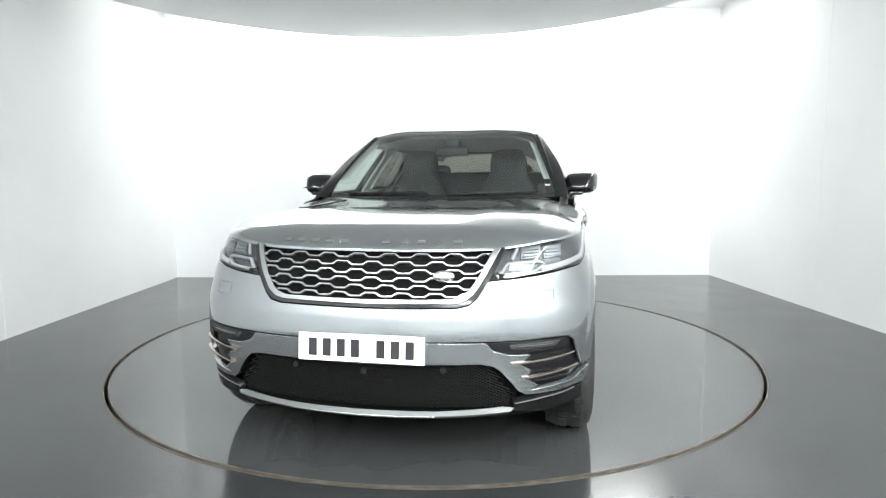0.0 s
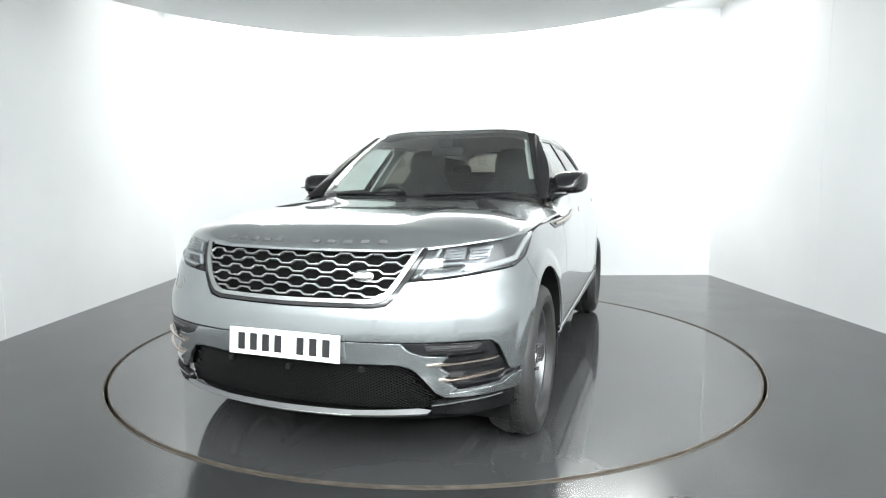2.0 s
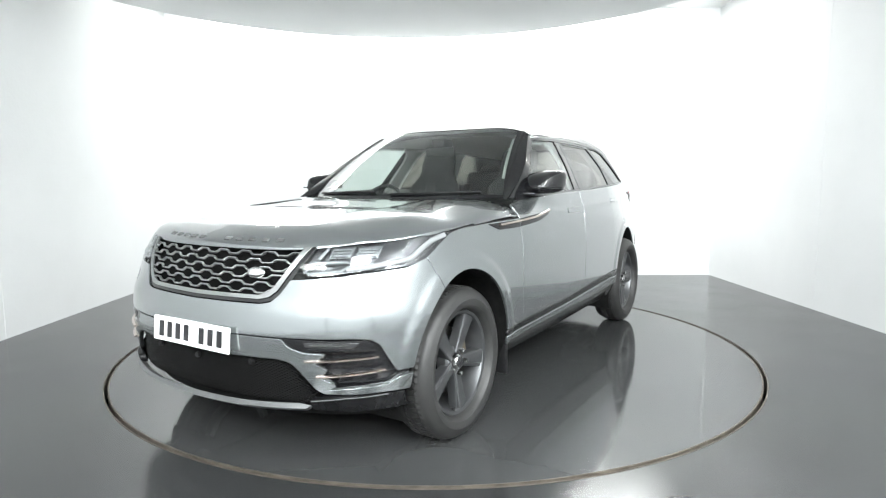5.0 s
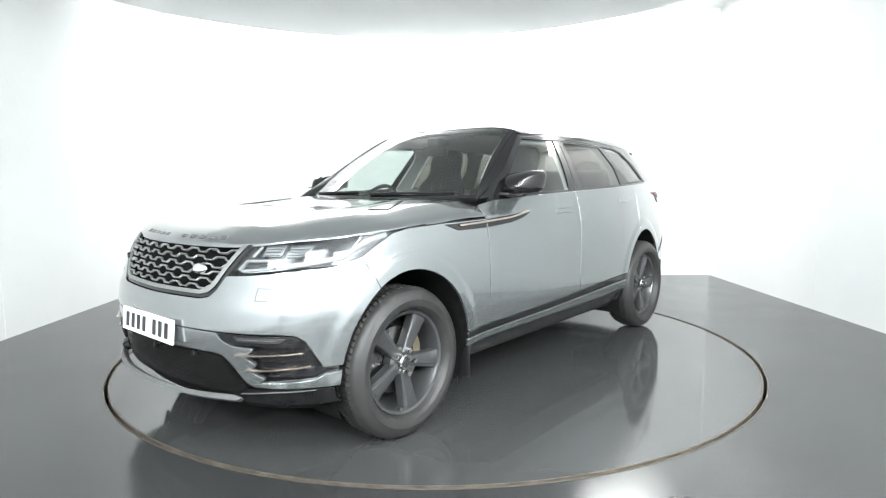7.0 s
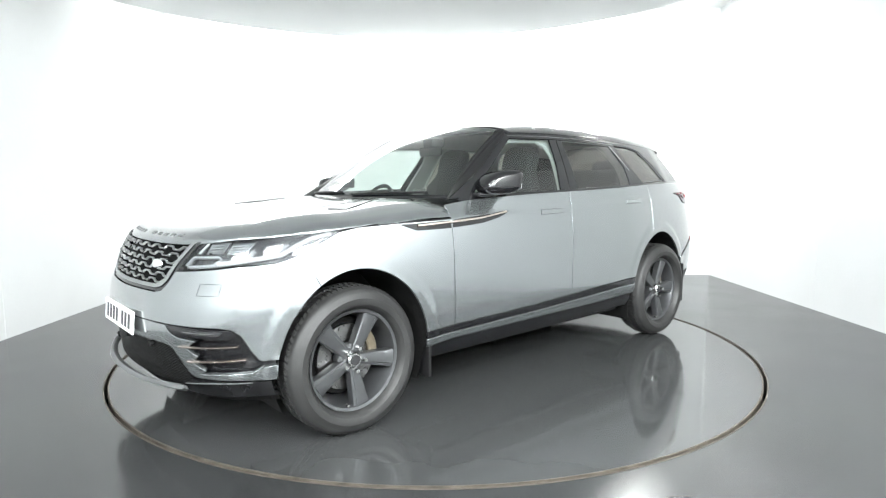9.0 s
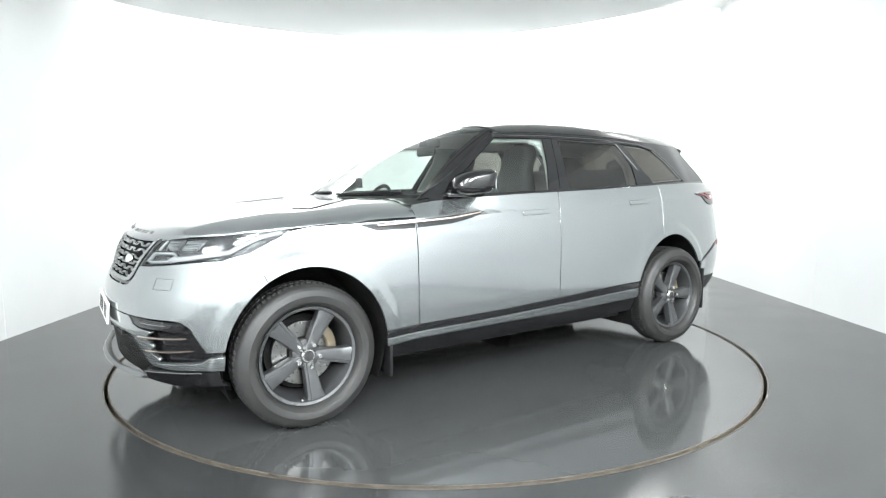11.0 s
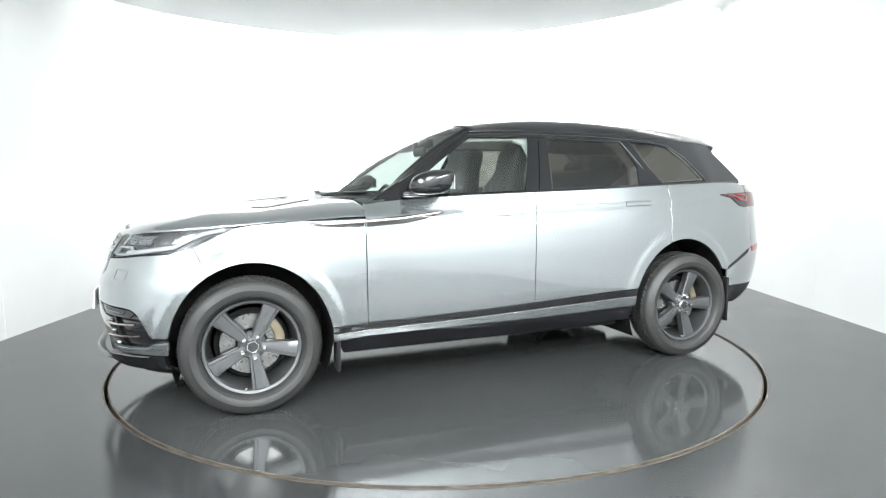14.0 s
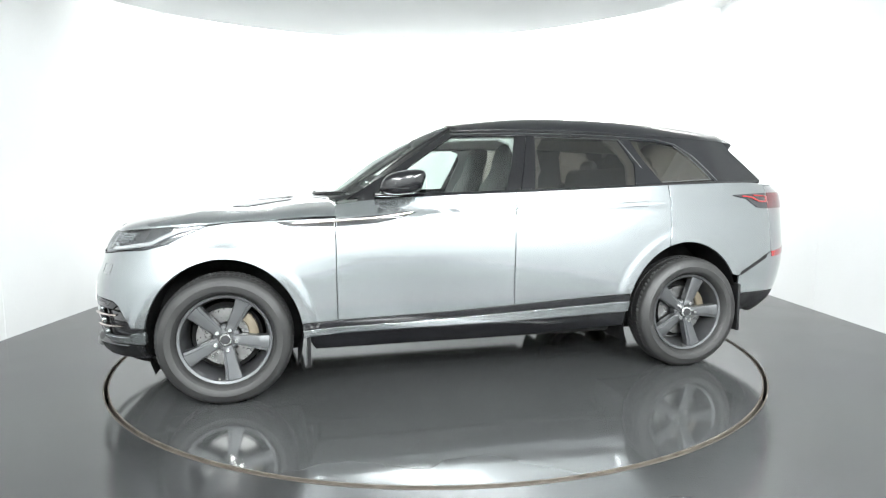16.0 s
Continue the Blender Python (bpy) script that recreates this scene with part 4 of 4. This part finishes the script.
# tail lamps and reflectors
tl = [(-1.83, 1.128), (-1.95, 1.102), (-2.05, 1.045), (-2.12, 1.034), (-2.168, 1.034), (-2.168, 1.142), (-2.0, 1.136)]
panel("tail_lamp", tl, side, M_LAMPBLACK, car, lift=0.006, thick=0.012, sides=BOTH, label="slim dark tail lamp")
strip("tail_lamp_light", [(-1.91, 1.120), (-2.0, 1.110), (-2.07, 1.085), (-2.15, 1.080), (-2.15, 1.118), (-2.02, 1.124)], side, 0.012, 0.006, M_RED, car, lift=0.007, sides=BOTH, label="red light guide")
tr = dense([(-2.176, 1.034), (-2.176, 1.142)], 4)
panel("tail_lamp_end", [rx(*p) for p in tr] + [(0.45, 1.142), (0.45, 1.034)], rear, M_TAIL, car, sign=-1, lift=0.004, thick=0.012, sides=BOTH, label="dark red tail lamp end")
panel("reflector_strip", [rx(-2.18, 0.70), (0.45, 0.745), (0.45, 0.785), rx(-2.18, 0.738)], rear, M_RED, car, sign=-1, lift=0.004, thick=0.006, sides=BOTH, label="red bumper reflector")

# mud flaps
for s in BOTH:
    for x0, x1, z0, z1 in ((1.015, 0.97, 0.19, 0.40), (-1.80, -1.86, 0.22, 0.54)):
        bm = bmesh.new()
        box(bm, (x0 + x1) / 2, s * (0.865 if x0 > 0 else 0.835), (z0 + z1) / 2, 0.022, 0.11, z1 - z0, 0.008)
        part("mud_flap", bm, M_SATIN, car, smooth=True)
# wipers
for y0, y1, z in ((0.10, 0.62, 0), (-0.55, -0.02, 0)):
    verts, faces = [], []
    pts = [screen(0.03 + 0.02 * t, y0 / 0.745 + (y1 - y0) / 0.745 * t) + Vector((0.003, 0, 0.003)) for t in [k / 10 for k in range(11)]]
    strip_mesh(verts, faces, pts, [Vector((0.6, 0, 0.8))] * 11, 0.010, 0.008)
    bm = bmesh.new()
    bv = [bm.verts.new(q) for q in verts]
    for q in faces:
        bm.faces.new([bv[i] for i in q])
    part("wiper", bm, M_SATIN, car, smooth=True)

# ---- wheels ----
def build_wheel():
    """A wheel in its own space: axle along y, outer side at +y."""
    rim_prof = [(0.205, -0.10), (0.218, -0.02), (0.226, 0.045), (0.234, 0.064), (0.248, 0.068), (0.252, 0.055), (0.248, 0.02), (0.235, -0.10)]
    hub = part("wheel", lathe(rim_prof, 72, closed=True), M_RIM, car, "grey five-spoke alloy wheel with tyre", smooth=True)
    t = TYRE
    prof = [(0.250, 0.058), (0.258, 0.078), (0.266, 0.092), (0.272, 0.097), (0.274, 0.100), (0.290, 0.106), (0.306, 0.107), (0.309, 0.104), (0.330, 0.099), (0.333, 0.096), (0.343, 0.091), (0.352, 0.078), (t - 0.006, 0.060), (t - 0.005, 0.04), (t - 0.005, -0.04), (t - 0.006, -0.06), (0.352, -0.08), (0.340, -0.11), (0.29, -0.11), (0.25, -0.06)]
    part("tyre", lathe(prof, 96), M_RUBBER, hub, "worn black rubber tyre", smooth=True)
    # tread blocks on the shoulder and crown
    verts, faces = [], []
    for k in range(76):
        a0 = 2 * math.pi * k / 76
        for y0, y1, r, skew in ((0.052, 0.084, 0.0, 0.0), (0.012, 0.045, 0.004, 0.25), (-0.045, -0.012, 0.004, -0.25), (-0.10, -0.052, 0.0, 0.0)):
            b = len(verts)
            for aa, yy in ((0.06, y0), (0.70, y0), (0.70, y1), (0.06, y1)):
                a = a0 + (aa + skew * (yy - y0) / 0.05) * 2 * math.pi / 76
                rr = t if abs(yy) < 0.06 else t - 0.020
                for q in (rr, rr - 0.010):
                    verts.append((q * math.cos(a), yy, q * math.sin(a)))
            faces += [(b, b + 2, b + 4, b + 6), (b, b + 1, b + 3, b + 2), (b + 2, b + 3, b + 5, b + 4), (b + 4, b + 5, b + 7, b + 6), (b + 6, b + 7, b + 1, b)]
    tagged(add_mesh("tread", verts, faces, M_RUBBER, hub), kind="stuff")
    for k in range(5):
        bm = bmesh.new()
        sec = []
        for i in range(11):
            u = i / 10
            r = 0.040 + 0.190 * u
            w = 0.026 + 0.019 * u + 0.004 * sm(u, 0.8, 1.0)
            yy = 0.040 + 0.014 * u
            row = []
            for du, dy in ((-1, -0.045), (-1, -0.006), (-0.93, 0.0), (-0.62, 0.001), (-0.52, 0.006), (0.0, 0.007), (0.80, 0.004), (0.95, 0.0), (1, -0.006), (1, -0.045)):
                row.append(bm.verts.new((du * w - 0.004 * u, yy + dy, r)))
            sec.append(row)
        for a, b in zip(sec, sec[1:]):
            for i in range(10):
                bm.faces.new((a[i], a[(i + 1) % 10], b[(i + 1) % 10], b[i]))
        bm.faces.new(sec[0])
        bm.faces.new(sec[-1])
        bmesh.ops.transform(bm, matrix=pose(0, 0, 0, 0, 72 * k - 26, 0), verts=bm.verts)
        part("spoke", bm, M_RIM, hub, smooth=True, angle=28)
        bm = bmesh.new()
        a = radians(72 * k - 26)
        bmesh.ops.create_cone(bm, segments=6, radius1=0.012, radius2=0.0105, depth=0.03, cap_ends=True, matrix=Matrix.Translation((0.058 * math.sin(a), 0.056, 0.058 * math.cos(a))) @ pose(0, 0, 0, -90, 0, 0))
        part("lug_nut", bm, M_CHROME, hub)
    part("hub", lathe([(0.0, -0.02), (0.074, -0.02), (0.072, 0.026), (0.060, 0.036), (0.0, 0.036)], 40), M_RIM, hub, smooth=True)
    part("centre_cap", lathe([(0.036, 0.034), (0.036, 0.058), (0.031, 0.064), (0.0, 0.066)], 32), M_CHROME, hub, "polished centre cap", smooth=True)
    part("cap_face", lathe([(0.026, 0.065), (0.024, 0.068), (0.0, 0.069)], 28), M_LAMPBLACK, hub, smooth=True)
    part("brake_disc", lathe([(0.07, -0.03), (0.085, -0.018), (0.162, -0.018), (0.162, -0.045), (0.07, -0.045)], 56), M_STEEL, hub, "polished brake disc", smooth=True)
    part("brake_drum", lathe([(0.0, -0.05), (0.19, -0.055), (0.19, -0.075), (0.0, -0.075)], 40), M_LINER, hub, smooth=True)
    bm = bmesh.new()
    sec = []
    for k in range(9):
        a = radians(134 + 50 * k / 8)
        sec.append([bm.verts.new((r * math.cos(a), y, r * math.sin(a) + 0.006)) for r, y in ((0.120, -0.030), (0.120, -0.002), (0.128, 0.004), (0.160, 0.004), (0.172, -0.004), (0.172, -0.040))])
    for p, q in zip(sec, sec[1:]):
        for i in range(6):
            bm.faces.new((p[i], p[(i + 1) % 6], q[(i + 1) % 6], q[i]))
    bm.faces.new(sec[0])
    bm.faces.new(sec[-1])
    part("caliper", bm, M_CALIPER, hub, "dull gold brake caliper", smooth=True)
    bm = bmesh.new()
    box(bm, 0.04, 0.05, -0.222, 0.014, 0.03, 0.014, 0.004)
    part("valve", bm, M_STEEL, hub)
    return hub


wheel = build_wheel()
YW = 0.822
wheel.matrix_basis = pose(XW, YW, HUB)
tagged(wheel, group="wheels of the car")
copy_thing(wheel, pose(-XW, YW, HUB, 0, 7, 0))
copy_thing(wheel, pose(XW, -YW, HUB, 0, 0, 180))
copy_thing(wheel, pose(-XW, -YW, HUB, 0, 0, 180))

# ---- interior ----
def seat(x, y, z, w, name="seat"):
    bm = bmesh.new()
    box(bm, x, y, z, 0.52, w, 0.16, 0.05, None, 3)
    st = part(name, bm, M_LEATHER, car, "black leather seat", smooth=True)
    bm = bmesh.new()
    box(bm, x - 0.30, y, z + 0.34, 0.13, w, 0.62, 0.05, pose(0, 0, 0, 0, -14, 0), 3)
    for sg in (-1, 1):
        box(bm, x - 0.27, y + sg * (w / 2 - 0.03), z + 0.30, 0.16, 0.07, 0.46, 0.03, pose(0, 0, 0, 0, -14, 0), 3)
    part("backrest", bm, M_LEATHER, st, smooth=True)
    return st


def front_seat(y):
    """A sports seat whose headrest grows out of the backrest, with piped seams."""
    bm = bmesh.new()
    box(bm, 0.05, y, 0.66, 0.54, 0.50, 0.17, 0.06, None, 3)
    st = part("front_seat", bm, M_LEATHER, car, "black leather sports seat", smooth=True)
    rows = ((0.70, 0.25, 0.075), (0.85, 0.255, 0.085), (1.00, 0.25, 0.08), (1.12, 0.235, 0.075), (1.20, 0.205, 0.07), (1.26, 0.16, 0.06),
            (1.31, 0.142, 0.055), (1.38, 0.145, 0.06), (1.44, 0.135, 0.055), (1.475, 0.11, 0.04), (1.485, 0.06, 0.015))
    bm = bmesh.new()
    sec = []
    for z, w, d in rows:
        cx = -0.17 - 0.27 * (z - 0.70)
        sec.append([bm.verts.new((cx + d * 1.1 * math.copysign(abs(math.cos(a)) ** 0.6, math.cos(a)) + 0.02 * abs(math.sin(a)) * (z < 1.25), y + w * math.copysign(abs(math.sin(a)) ** 0.5, math.sin(a)), z))
                    for a in [2 * math.pi * k / 24 for k in range(24)]])
    for a, b in zip(sec, sec[1:]):
        for k in range(24):
            bm.faces.new((a[k], a[(k + 1) % 24], b[(k + 1) % 24], b[k]))
    bm.faces.new(sec[-1])
    bm.faces.new(sec[0])
    back = part("backrest", bm, M_LEATHER, st, smooth=True, angle=60)
    for dy in (-0.13, -0.045, 0.045, 0.13):
        verts, faces = [], []
        zs = [0.80 + 0.038 * k for k in range(12)]
        strip_mesh(verts, faces, [Vector((-0.17 - 0.27 * (z - 0.70) + 0.087 - 0.03 * max(0.0, z - 1.0) - 0.2 * dy * dy, y + dy, z)) for z in zs], [Vector((0.97, 0, 0.25))] * 12, 0.004, 0.003)
        bm = bmesh.new()
        bv = [bm.verts.new(q) for q in verts]
        for q in faces:
            bm.faces.new([bv[i] for i in q])
        part("piping", bm, M_PIPING, back, "pale stitched seam", smooth=True)
    return st


for y in (0.36, -0.36):
    front_seat(y)
st = seat(-0.95, 0, 0.68, 1.25, "rear_bench")
for y in (0.40, -0.40):
    bm = bmesh.new()
    box(bm, -1.36, y, 1.33, 0.10, 0.22, 0.14, 0.06, None, 3)
    part("headrest", bm, M_LEATHER, st, smooth=True)
bm = bmesh.new()
box(bm, 0.62, 0, 1.03, 0.34, 1.44, 0.16, 0.06, pose(0, 0, 0, 0, 8, 0), 3)
box(bm, 0.72, -0.37, 1.10, 0.24, 0.36, 0.08, 0.035, None, 3)
part("dashboard", bm, M_LEATHER, car, "black soft dashboard", smooth=True)
bm = bmesh.new()
rows = []
for k in range(40):
    a = 2 * math.pi * k / 40
    rows.append([bm.verts.new(((0.014 * math.sin(b)), (0.185 + 0.014 * math.cos(b)) * math.cos(a), (0.185 + 0.014 * math.cos(b)) * math.sin(a))) for b in [2 * math.pi * i / 8 for i in range(8)]])
for k in range(40):
    for i in range(8):
        bm.faces.new((rows[k][i], rows[k][(i + 1) % 8], rows[(k + 1) % 40][(i + 1) % 8], rows[(k + 1) % 40][i]))
box(bm, 0.01, 0, -0.01, 0.05, 0.15, 0.12, 0.03)
box(bm, 0.01, 0, 0, 0.02, 0.35, 0.03, 0.008)
box(bm, 0.01, 0, -0.10, 0.02, 0.05, 0.16, 0.008)
bmesh.ops.transform(bm, matrix=pose(0.42, -0.37, 1.03, 0, -24, 0), verts=bm.verts)
part("steering_wheel", bm, M_LEATHER, car, "black leather steering wheel", smooth=True)
bm = bmesh.new()
box(bm, 0.20, 0, 1.44, 0.03, 0.24, 0.065, 0.02)
box(bm, 0.17, 0, 1.50, 0.12, 0.11, 0.06, 0.015)
part("rear_view_mirror", bm, M_SATIN, car, smooth=True)
for s in BOTH:
    part("door_lining", box(bmesh.new(), 0.17, s * 0.79, 1.00, 0.9, 0.05, 0.24, 0.02), M_TRIM, car)
    part("door_lining", box(bmesh.new(), -0.75, s * 0.80, 1.05, 0.95, 0.05, 0.24, 0.02), M_TRIM, car)
bm = bmesh.new()
box(bm, -0.25, 0, 0.50, 2.4, 1.3, 0.06)
box(bm, 0.15, 0, 0.72, 0.9, 0.22, 0.35, 0.04)
part("cabin_floor", bm, M_LEATHER, car)


# ---- what moves: the turntable and the car on it ----
def motions():
    rows_table, rows_car = [], []
    for k in range(17):
        t = float(k)
        a = 4.50923 - 0.0739337 * t + 0.00015128 * t * t
        deg = math.degrees(a)
        ox, oy = -0.0137, 0.1512
        rows_table.append((t, pose(0, 0, 0, 0, 0, deg)))
        rows_car.append((t, pose(ox * math.cos(a) - oy * math.sin(a), ox * math.sin(a) + oy * math.cos(a), 0.0, 0, 0, deg)))
    walk(table, rows_table)
    walk(car, rows_car)


motions()
